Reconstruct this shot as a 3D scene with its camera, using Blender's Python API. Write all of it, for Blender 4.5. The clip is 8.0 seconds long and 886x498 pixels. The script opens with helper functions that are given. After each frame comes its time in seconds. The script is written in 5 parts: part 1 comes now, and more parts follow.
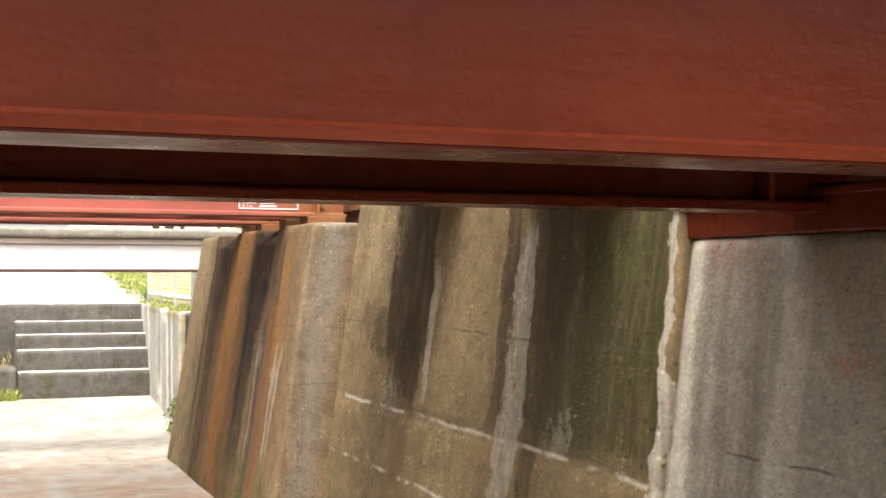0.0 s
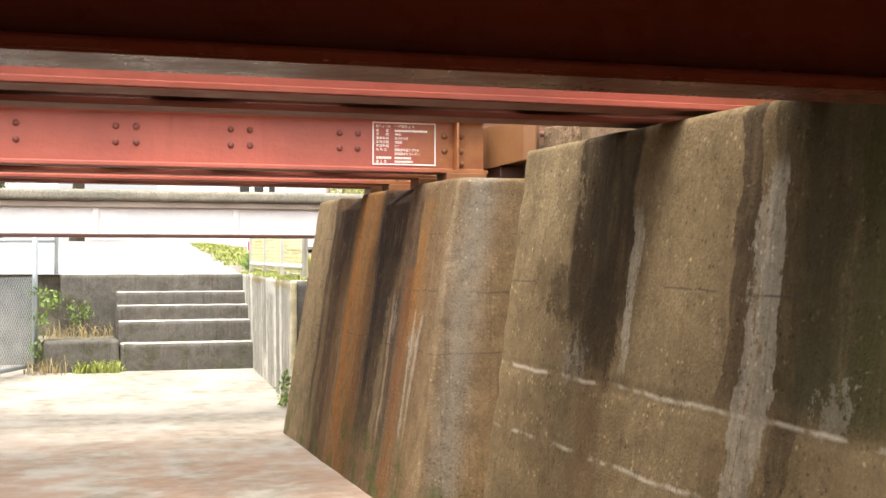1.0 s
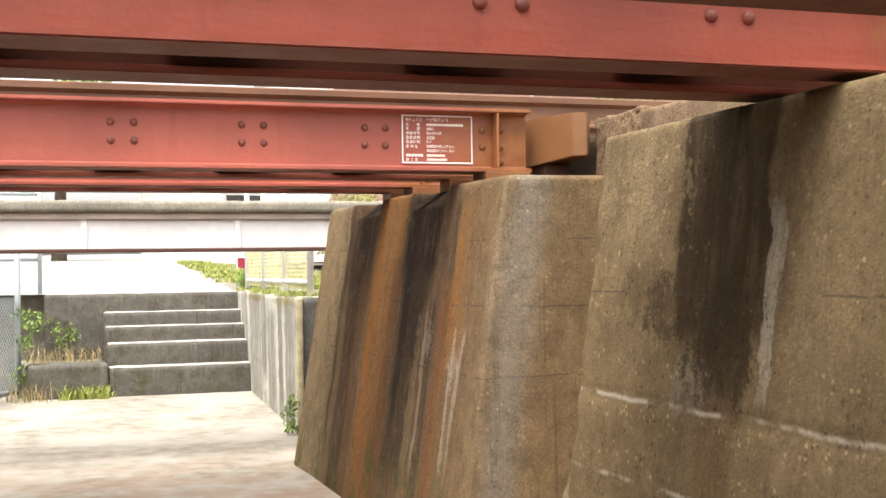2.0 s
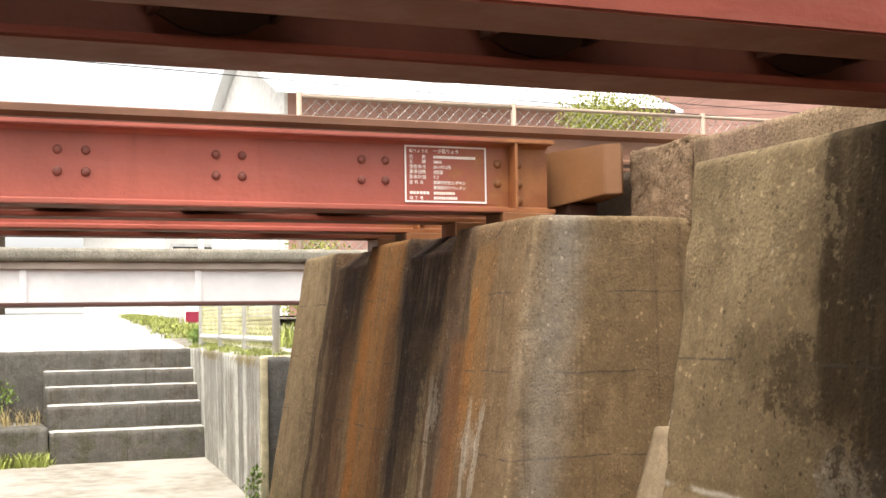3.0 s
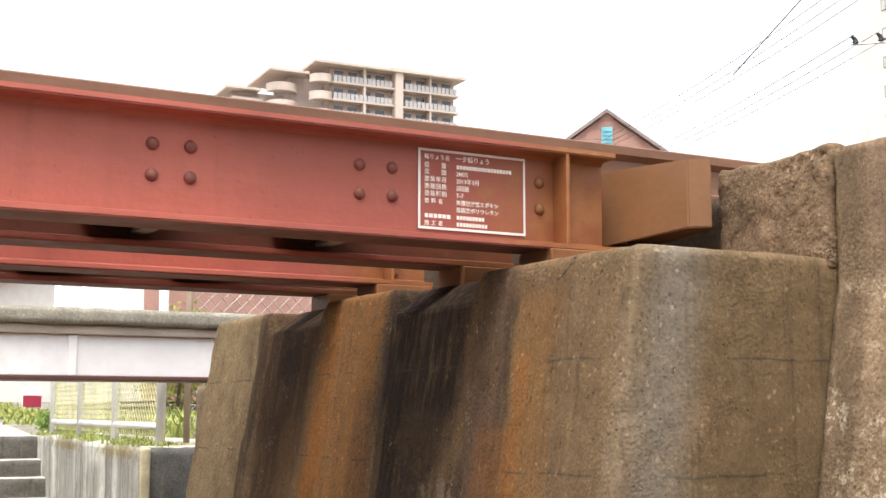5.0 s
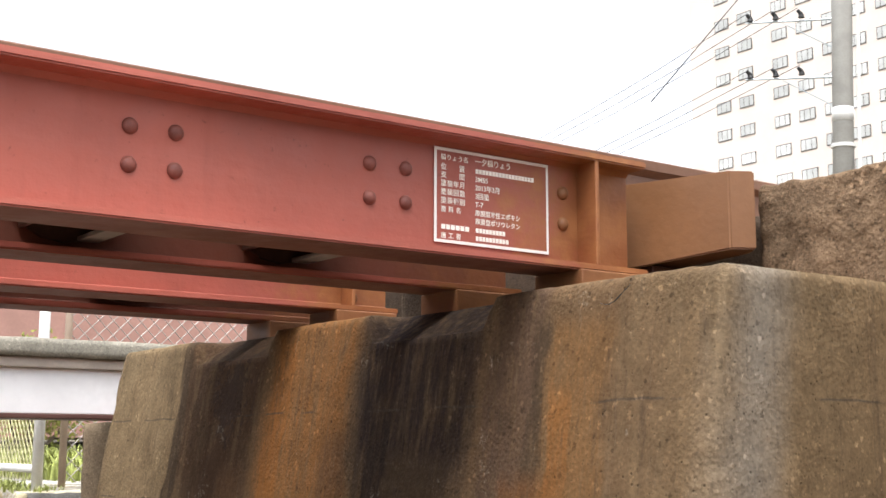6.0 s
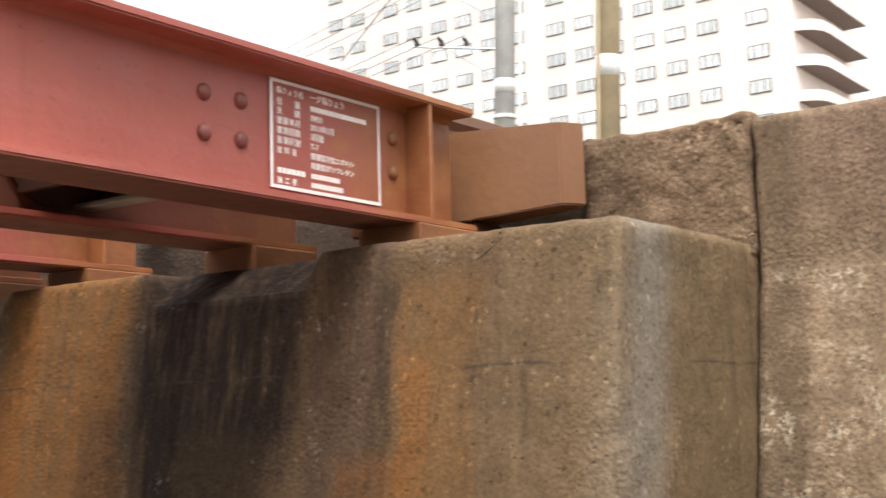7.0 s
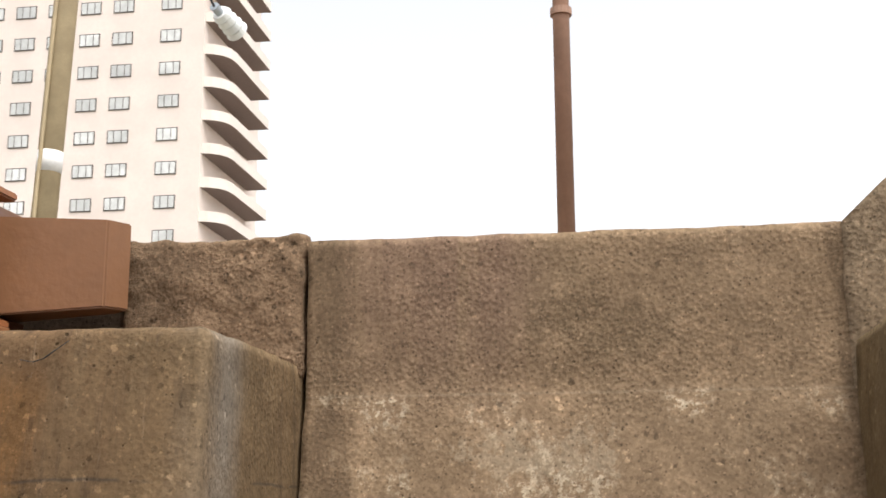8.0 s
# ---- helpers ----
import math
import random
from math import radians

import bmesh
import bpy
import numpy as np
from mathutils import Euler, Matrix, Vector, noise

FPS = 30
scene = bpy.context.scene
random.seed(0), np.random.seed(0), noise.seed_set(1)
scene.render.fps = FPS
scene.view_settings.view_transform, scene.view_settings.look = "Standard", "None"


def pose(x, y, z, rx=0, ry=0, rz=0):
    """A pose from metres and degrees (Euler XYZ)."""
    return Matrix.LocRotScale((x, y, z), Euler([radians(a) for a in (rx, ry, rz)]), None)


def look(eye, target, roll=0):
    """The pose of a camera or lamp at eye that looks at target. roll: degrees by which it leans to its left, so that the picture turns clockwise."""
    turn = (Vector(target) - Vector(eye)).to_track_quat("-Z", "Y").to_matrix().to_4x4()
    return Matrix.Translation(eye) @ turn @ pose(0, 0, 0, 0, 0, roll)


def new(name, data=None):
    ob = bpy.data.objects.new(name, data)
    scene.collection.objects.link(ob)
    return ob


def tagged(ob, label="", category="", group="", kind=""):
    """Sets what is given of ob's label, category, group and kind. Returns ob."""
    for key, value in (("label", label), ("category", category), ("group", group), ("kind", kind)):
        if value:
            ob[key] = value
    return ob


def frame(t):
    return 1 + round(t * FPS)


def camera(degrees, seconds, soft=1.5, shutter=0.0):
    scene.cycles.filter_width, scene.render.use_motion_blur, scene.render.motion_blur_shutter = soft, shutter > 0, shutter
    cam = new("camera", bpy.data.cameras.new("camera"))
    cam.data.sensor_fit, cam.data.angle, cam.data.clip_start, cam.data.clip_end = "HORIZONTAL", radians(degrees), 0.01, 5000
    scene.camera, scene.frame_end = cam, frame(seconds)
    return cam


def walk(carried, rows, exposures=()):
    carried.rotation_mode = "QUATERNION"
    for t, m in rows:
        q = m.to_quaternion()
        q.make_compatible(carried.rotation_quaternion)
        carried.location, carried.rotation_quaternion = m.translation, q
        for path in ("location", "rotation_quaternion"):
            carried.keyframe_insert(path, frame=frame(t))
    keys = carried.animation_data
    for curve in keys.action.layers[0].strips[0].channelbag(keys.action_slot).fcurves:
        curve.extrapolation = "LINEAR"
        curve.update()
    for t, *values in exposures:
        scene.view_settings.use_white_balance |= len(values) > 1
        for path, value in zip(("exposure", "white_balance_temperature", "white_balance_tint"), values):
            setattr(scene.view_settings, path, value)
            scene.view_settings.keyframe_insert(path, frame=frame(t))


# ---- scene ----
cam = camera(38.8, 8.0, soft=1.5, shutter=0.15)
PATH = [
    (0, (0.504, -0.686, 1.348), (1.233, 1.176, 1.391), 0.0),
    (0.5, (0.373, -0.402, 1.349), (1.009, 1.494, 1.383), -1.0),
    (1, (0.36, -0.025, 1.266), (0.973, 1.879, 1.273), 0.1),
    (1.5, (0.331, 0.347, 1.237), (0.946, 2.251, 1.241), -0.3),
    (3, (0.391, 1.706, 1.265), (1.113, 3.568, 1.379), -0.8),
    (3.5, (0.376, 2.062, 1.209), (1.147, 3.906, 1.289), 0.0),
    (4, (0.372, 2.428, 1.199), (1.2, 4.248, 1.252), -0.6),
    (4.5, (0.466, 2.865, 1.212), (1.338, 4.656, 1.396), -0.4),
    (6, (0.369, 3.951, 1.263), (1.526, 5.553, 1.574), 0.1),
    (6.5, (0.264, 4.272, 1.266), (1.587, 5.738, 1.579), -0.4),
    (7, (0.236, 4.535, 1.279), (1.836, 5.707, 1.533), -1.6),
    (7.5, (0.244, 4.699, 1.269), (2.121, 5.305, 1.601), -1.8),
    (8, (0.168, 4.89, 1.3), (2.103, 5.178, 1.714), -0.3),
]
walk(cam, [(t, look(eye, target, roll)) for t, eye, target, roll in PATH],
     [(0.0, 1.92, 6600, 10), (0.6, 1.90, 6600, 10), (1.0, 1.80, 6650, 10), (1.7, 1.72, 6650, 10), (3.0, 1.54, 6650, 10), (4.5, 1.42, 6500, 10), (6.0, 1.38, 6200, 11), (7.4, 1.36, 6200, 11), (8.0, 1.08, 6400, 11)])


# ---------------------------------------------------------------- light
world = bpy.data.worlds.new("overcast_sky")
scene.world = world
world.use_nodes = True
_wn, _wl = world.node_tree.nodes, world.node_tree.links
_sky = _wn.new("ShaderNodeTexSky")
_sky.sky_type = "NISHITA"
_sky.sun_disc = False
_sky.sun_elevation, _sky.sun_rotation = radians(69.5), radians(-138)
_sky.air_density, _sky.dust_density = 1.0, 4.0
_hs = _wn.new("ShaderNodeHueSaturation")
_hs.inputs["Saturation"].default_value = 0.10
_wl.new(_sky.outputs[0], _hs.inputs["Color"])
_wl.new(_hs.outputs[0], _wn["Background"].inputs["Color"])
_wn["Background"].inputs["Strength"].default_value = 0.15

sun = new("sun", bpy.data.lights.new("sun", "SUN"))
sun.data.energy, sun.data.angle, sun.data.color = 1.5, radians(42), (1.0, 0.95, 0.88)
sun.matrix_world = look((-9, -10, 36), (0, 0, 0))


# ---------------------------------------------------------------- materials
class Nodes:
    """A small helper that strings shader nodes together."""

    def __init__(self, name):
        self.mat = bpy.data.materials.new(name)
        self.mat.use_nodes = True
        self.n, self.l = self.mat.node_tree.nodes, self.mat.node_tree.links
        self.bsdf = self.n["Principled BSDF"]
        geo = self.n.new("ShaderNodeNewGeometry")
        self.pos = geo.outputs["Position"]
        self.island = geo.outputs["Random Per Island"]
        self.normal = geo.outputs["Normal"]
        sep = self.n.new("ShaderNodeSeparateXYZ")
        self.l.new(self.pos, sep.inputs[0])
        self.x, self.y, self.z = sep.outputs

    def put(self, value, socket):
        if hasattr(value, "is_output"):
            self.l.new(value, socket)
        else:
            socket.default_value = value

    def math(self, op, a, b=0.0, c=0.0, clamp=False):
        m = self.n.new("ShaderNodeMath")
        m.operation, m.use_clamp = op, clamp
        for v, s in zip((a, b, c), m.inputs):
            self.put(v, s)
        return m.outputs[0]

    def scaled(self, sx, sy, sz):
        m = self.n.new("ShaderNodeVectorMath")
        m.operation = "MULTIPLY"
        self.l.new(self.pos, m.inputs[0])
        m.inputs[1].default_value = (sx, sy, sz)
        return m.outputs[0]

    def noise(self, scale, detail=4.0, rough=0.55, vector=None, distort=0.0):
        t = self.n.new("ShaderNodeTexNoise")
        t.inputs["Scale"].default_value, t.inputs["Detail"].default_value = scale, detail
        t.inputs["Roughness"].default_value, t.inputs["Distortion"].default_value = rough, distort
        self.l.new(self.pos if vector is None else vector, t.inputs["Vector"])
        return t.outputs["Fac"]

    def voronoi(self, scale, vector=None, feature="F1"):
        t = self.n.new("ShaderNodeTexVoronoi")
        t.feature = feature
        t.inputs["Scale"].default_value = scale
        self.l.new(self.pos if vector is None else vector, t.inputs["Vector"])
        return t.outputs["Distance"]

    def ramp(self, value, low, high, out_low=0.0, out_high=1.0, smooth=True):
        m = self.n.new("ShaderNodeMapRange")
        m.interpolation_type = "SMOOTHSTEP" if smooth else "LINEAR"
        self.put(value, m.inputs[0])
        for v, s in zip((low, high, out_low, out_high), m.inputs[1:5]):
            s.default_value = v
        return m.outputs[0]

    def mix(self, fac, a, b, blend="MIX"):
        m = self.n.new("ShaderNodeMix")
        m.data_type, m.blend_type = "RGBA", blend
        self.put(fac, m.inputs[0])
        for v, s in ((a, m.inputs[6]), (b, m.inputs[7])):
            self.put((*v, 1.0) if isinstance(v, tuple) and len(v) == 3 else v, s)
        return m.outputs[2]

    def bump(self, height, distance, strength=1.0, under=None):
        b = self.n.new("ShaderNodeBump")
        b.inputs["Distance"].default_value, b.inputs["Strength"].default_value = distance, strength
        self.l.new(height, b.inputs["Height"])
        if under is not None:
            self.l.new(under, b.inputs["Normal"])
        return b.outputs[0]

    def done(self, colour, rough=0.8, metal=0.0, normal=None, specular=0.4):
        self.put((*colour, 1.0) if isinstance(colour, tuple) and len(colour) == 3 else colour, self.bsdf.inputs["Base Color"])
        self.put(rough, self.bsdf.inputs["Roughness"])
        self.bsdf.inputs["Metallic"].default_value = metal
        self.bsdf.inputs["Specular IOR Level"].default_value = specular
        if normal is not None:
            self.l.new(normal, self.bsdf.inputs["Normal"])
        return self.mat


def simple(name, colour, rough=0.7, metal=0.0, var=0.12, scale=6.0, bump=0.0, specular=0.4):
    """A plain surface with slight blotches and grain."""
    k = Nodes(name)
    low = tuple(c * (1 - var) for c in colour)
    high = tuple(min(1.0, c * (1 + var)) for c in colour)
    col = k.mix(k.ramp(k.noise(scale, 5), 0.3, 0.7), low, high)
    col = k.mix(k.ramp(k.noise(scale * 11, 3), 0.35, 0.7, 0.0, 0.3), col, tuple(c * (1 - 2 * var) for c in colour))
    nor = k.bump(k.noise(scale * 14, 4), bump) if bump else None
    return k.done(col, rough, metal, nor, specular)


def concrete(name, base, bands=(), along="y", top=None, moss=0.0, pits=1.0, pale=0.25, lifts=(), lime_lifts=False, corner=None, grain=0.4, lichen=None, streak=0.0, mottle=0.0, crisp=0.0, blots=(), flecks=0.0, wander=1.0):
    """Old cast concrete with aggregate showing, run-off streaks and stains.
    bands: (centre, half width, colour, strength, lowest z, highest z) of the streaks below rusty or leaking spots."""
    k = Nodes(name)
    fine = k.noise(70, 6, 0.7)
    mid = k.noise(9, 6, 0.6)
    big = k.noise(1.6, 4, 0.55)
    dark, light = tuple(c * 0.80 for c in base), tuple(min(1, c * 1.16) for c in base)
    col = k.mix(k.ramp(mid, 0.3, 0.72), dark, light)
    col = k.mix(k.ramp(big, 0.38, 0.66, 0.0, 0.55), col, tuple(c * f for c, f in zip(base, (0.72, 0.74, 0.76))))
    # rain streaks, long in z
    s = k.scaled(9, 9, 0.7)
    col = k.mix(k.ramp(k.noise(1.0, 5, 0.6, s), 0.5, 0.74, 0.0, 0.32), col, tuple(c * 0.5 for c in base))
    s2 = k.scaled(14, 14, 1.1)
    col = k.mix(k.ramp(k.noise(1.3, 6, 0.7, s2), 0.6, 0.78, 0.0, pale), col, (0.38, 0.31, 0.22))
    axis = k.y if along == "y" else k.x
    wob = k.math("MULTIPLY_ADD", k.noise(2.2, 4, 0.6, k.scaled(1, 1, 0.8)), 0.11 * wander, -0.055 * wander)
    wob = k.math("ADD", wob, k.math("MULTIPLY_ADD", k.noise(12, 4, 0.7, k.scaled(1, 1, 0.35)), 0.07, -0.035))
    if crisp:
        wob = k.math("ADD", wob, k.math("MULTIPLY_ADD", k.noise(38, 5, 0.75, k.scaled(1, 1, 0.6)), 0.05 * crisp, -0.025 * crisp))
    at = k.math("ADD", axis, wob)
    for n, (centre, half, tint, strength, z0, z1) in enumerate(bands):
        off = k.math("ABSOLUTE", k.math("SUBTRACT", at, centre))
        m = k.ramp(off, half * (0.60 + 0.28 * crisp), half * (1.2 - 0.14 * crisp), 1.0, 0.0)
        m = k.math("MULTIPLY", m, k.ramp(k.noise(1.0 + 0.17 * n, 5, 0.65, k.scaled(15, 15, 0.8)), 0.30, 0.58, 0.25 + 0.35 * crisp, 1.0))
        m = k.math("MULTIPLY", m, k.ramp(k.z, z0 - 0.15 + 0.12 * crisp, z0 + 0.25 - 0.18 * crisp))
        m = k.math("MULTIPLY", m, k.ramp(k.z, z1, z1 + 0.08, 1.0, 0.0))
        col = k.mix(k.math("MULTIPLY", m, strength), col, tint)
    for cy, cz, ry, rz, tint, strength in blots:
        # wet or bleached patches with ragged edges
        dy = k.math("MULTIPLY", k.math("SUBTRACT", axis, cy), 1.0 / ry)
        dz = k.math("MULTIPLY", k.math("SUBTRACT", k.z, cz), 1.0 / rz)
        far = k.math("SQRT", k.math("ADD", k.math("MULTIPLY", dy, dy), k.math("MULTIPLY", dz, dz)))
        far = k.math("ADD", far, k.math("ADD", k.math("MULTIPLY_ADD", k.noise(8, 6, 0.7, k.scaled(1, 1, 0.7), 0.3), 2.4, -1.2), k.math("MULTIPLY_ADD", k.noise(26, 6, 0.8), 3.6, -1.8)))
        m = k.math("MULTIPLY", k.ramp(far, 0.62, 0.76, 1.0, 0.0), k.ramp(k.noise(48, 5, 0.7), 0.32, 0.5, 0.45, 1.0))
        col = k.mix(k.math("MULTIPLY", m, strength), col, tint)
    for z in lifts:
        off = k.math("ABSOLUTE", k.math("SUBTRACT", k.math("MULTIPLY_ADD", k.noise(4, 3), 0.03, k.math("SUBTRACT", k.z, 0.015)), z))
        pale_seam = lime_lifts and z < 1.0
        broken = k.ramp(k.noise(7, 4), 0.38 if pale_seam else 0.46, 0.56)
        col = k.mix(k.math("MULTIPLY", k.ramp(off, 0.0, 0.012 if pale_seam else 0.0055, 0.8 if pale_seam else 0.75, 0.0), broken), col, (0.40, 0.35, 0.28) if pale_seam else (0.06, 0.048, 0.036))
    if corner:
        # a cool grey-blue streak beside the outer corner of the end face
        cx, top_z, lean, end_y = corner
        run = k.math("ADD", k.math("ADD", k.x, wob), k.math("MULTIPLY", k.math("SUBTRACT", top_z, k.z), lean))
        off = k.math("ABSOLUTE", k.math("SUBTRACT", run, cx))
        m = k.math("MULTIPLY", k.ramp(off, 0.0, 0.15, 0.42, 0.0), k.ramp(k.y, end_y, end_y + 0.05, 1.0, 0.0))
        col = k.mix(m, col, (0.25, 0.24, 0.215))
    if moss:
        m = k.math("MULTIPLY", k.ramp(k.noise(5, 6, 0.65), 0.48, 0.64), k.ramp(k.z, 0.05, 0.55, moss, 0.0))
        col = k.mix(m, col, (0.07, 0.085, 0.025))
    if mottle:
        m = k.math("MULTIPLY", k.ramp(k.noise(5.0, 9, 0.76, None, 0.3), 0.51, 0.60), k.ramp(k.noise(30, 5, 0.7), 0.36, 0.56, 0.35, 1.0))
        col = k.mix(k.math("MULTIPLY", m, mottle), col, (0.048, 0.033, 0.018))
        m = k.math("MULTIPLY", k.ramp(k.noise(5.3, 8, 0.74, None, 0.4), 0.60, 0.66), k.ramp(k.noise(75, 5, 0.7), 0.50, 0.60))
        col = k.mix(k.math("MULTIPLY", m, mottle), col, (0.42, 0.37, 0.29))
    if streak:
        line = k.noise(1.0, 7, 0.72, k.scaled(30, 30, 0.45))
        col = k.mix(k.ramp(line, 0.53, 0.66, 0.0, streak), col, (0.045, 0.032, 0.024))
        line = k.noise(1.0, 6, 0.7, k.scaled(38, 38, 0.8))
        col = k.mix(k.ramp(line, 0.62, 0.72, 0.0, 0.5 * streak), col, (0.34, 0.27, 0.19))
    if lichen:
        z_top = lichen
        clump = k.math("MULTIPLY", k.ramp(k.noise(4.5, 5, 0.6), 0.47, 0.66), k.ramp(k.z, z_top - 0.02, z_top + 0.02, 1.0, 0.0))
        dots = k.math("MULTIPLY", clump, k.ramp(k.noise(44, 6, 0.8), 0.50, 0.56))
        col = k.mix(k.math("MULTIPLY", dots, 0.85), col, (0.50, 0.42, 0.30))
        seam = k.ramp(k.math("ABSOLUTE", k.math("SUBTRACT", k.z, z_top)), 0.0, 0.005, 0.22, 0.0)
        col = k.mix(seam, col, (0.33, 0.27, 0.19))
    # aggregate: every grain a little lighter or darker
    cell = k.n.new("ShaderNodeTexVoronoi")
    cell.inputs["Scale"].default_value = 140
    k.l.new(k.pos, cell.inputs["Vector"])
    tone = k.n.new("ShaderNodeSeparateColor")
    k.l.new(cell.outputs["Color"], tone.inputs[0])
    pebble = k.math("MULTIPLY", k.ramp(tone.outputs[1], 0.90, 0.94), k.ramp(cell.outputs["Distance"], 0.25, 0.45, 1.0, 0.0))
    hollow = k.math("MULTIPLY", k.ramp(tone.outputs[2], 0.88, 0.92), k.ramp(cell.outputs["Distance"], 0.2, 0.5, 1.0, 0.0))
    col = k.mix(k.math("MULTIPLY", hollow, min(0.75, 1.4 * grain)), col, tuple(c * 0.25 for c in base))
    gain = k.math("MULTIPLY_ADD", k.math("SUBTRACT", tone.outputs[0], 0.5), 0.75 * grain, 1.0)
    gain = k.math("MULTIPLY", gain, k.math("MULTIPLY_ADD", k.math("SUBTRACT", fine, 0.5), 1.7 * grain, 1.0))
    gain = k.math("MULTIPLY", gain, k.math("MULTIPLY_ADD", k.math("SUBTRACT", k.noise(22, 5, 0.7), 0.5), 0.9 * grain + 0.1, 1.0))
    # Pits are darkened in the colour too, for the shade inside them.
    pit = k.ramp(k.math("ADD", k.voronoi(46), k.math("MULTIPLY", k.noise(14, 4), 0.5)), 0.26, 0.36)
    gain = k.math("MULTIPLY", gain, k.math("MULTIPLY_ADD", pit, 0.5, 0.5))
    gain = k.math("MULTIPLY", gain, k.math("MULTIPLY_ADD", pebble, 1.1 * grain, 1.0))
    if flecks:
        # broken aggregate: pale chips, and small hollows beside them with shade in the colour
        chip = k.n.new("ShaderNodeTexVoronoi")
        chip.inputs["Scale"].default_value = 52
        k.l.new(k.pos, chip.inputs["Vector"])
        kind = k.n.new("ShaderNodeSeparateColor")
        k.l.new(chip.outputs["Color"], kind.inputs[0])
        ragged = k.math("ADD", chip.outputs["Distance"], k.math("MULTIPLY_ADD", k.noise(110, 5, 0.75), 1.5, -0.75))
        core = k.ramp(ragged, 0.22, 0.36, 1.0, 0.0)
        where = k.ramp(k.noise(3.1, 5, 0.65), 0.38, 0.6, 0.25, 1.0)
        pale_chip = k.math("MULTIPLY", k.math("MULTIPLY", k.ramp(kind.outputs[0], 0.80, 0.86), core), where)
        dark_pit = k.math("MULTIPLY", k.math("MULTIPLY", k.ramp(kind.outputs[1], 0.78, 0.84), core), where)
        gain = k.math("MULTIPLY", gain, k.math("MULTIPLY_ADD", pale_chip, 1.1 * flecks, 1.0))
        gain = k.math("MULTIPLY", gain, k.math("MULTIPLY_ADD", dark_pit, -0.62 * flecks, 1.0))
    sc = k.n.new("ShaderNodeVectorMath")
    sc.operation = "SCALE"
    k.l.new(col, sc.inputs[0])
    k.l.new(gain, sc.inputs["Scale"])
    col = sc.outputs[0]
    h = k.math("ADD", k.math("MULTIPLY", fine, 0.5), k.math("MULTIPLY", pit, 0.8))
    nor = k.bump(h, 0.0042 * pits, 0.9)
    worn = k.ramp(k.noise(2.6, 4, 0.6), 0.40, 0.64)
    lumps = k.math("MULTIPLY", k.math("ADD", k.voronoi(95), k.math("MULTIPLY", k.noise(55, 5, 0.7), 1.2)), k.math("MULTIPLY_ADD", worn, 0.8, 0.2))
    nor = k.bump(lumps, 0.0028 * pits, 0.9, nor)
    return k.done(col, k.ramp(mid, 0.3, 0.7, 0.97, 0.85), 0.0, nor, 0.08)


def painted_steel(name, paint, gloss, rust_from=None, rust=0.5, specular=0.45):
    """Red lead-like bridge paint, brushed on thick, with rust where rust_from (x) begins."""
    k = Nodes(name)
    big, mid, fine = k.noise(1.7, 4), k.noise(11, 5, 0.6), k.noise(60, 5, 0.7)
    col = k.mix(k.ramp(big, 0.35, 0.65), tuple(c * 0.86 for c in paint), tuple(c * 1.12 for c in paint))
    run = k.noise(1.0, 5, 0.6, k.scaled(12, 12, 1.0))
    col = k.mix(k.ramp(run, 0.52, 0.75, 0.0, 0.35), col, tuple(c * 0.62 for c in paint))
    col = k.mix(k.ramp(fine, 0.62, 0.76, 0.0, 0.5), col, (0.09, 0.03, 0.015))
    if rust_from is not None:
        edge = k.math("ADD", k.x, k.math("MULTIPLY_ADD", mid, 0.5, -0.25))
        m = k.math("MULTIPLY", k.ramp(edge, rust_from, rust_from + 0.3), rust)
        col = k.mix(m, col, k.mix(k.ramp(mid, 0.35, 0.7), (0.22, 0.082, 0.025), (0.31, 0.130, 0.040)))
    nor = k.bump(k.noise(5, 4, 0.5, k.scaled(0.6, 1, 3)), 0.006, 0.6)
    nor = k.bump(k.noise(45, 4), 0.002, 0.7, nor)
    return k.done(col, k.ramp(mid, 0.3, 0.7, gloss - 0.06, gloss + 0.12), 0.0, nor, specular)


BLACK = (0.026, 0.019, 0.018)
SOOT = (0.05, 0.034, 0.021)
LIME = (0.40, 0.36, 0.29)
GREEN = (0.040, 0.036, 0.014)

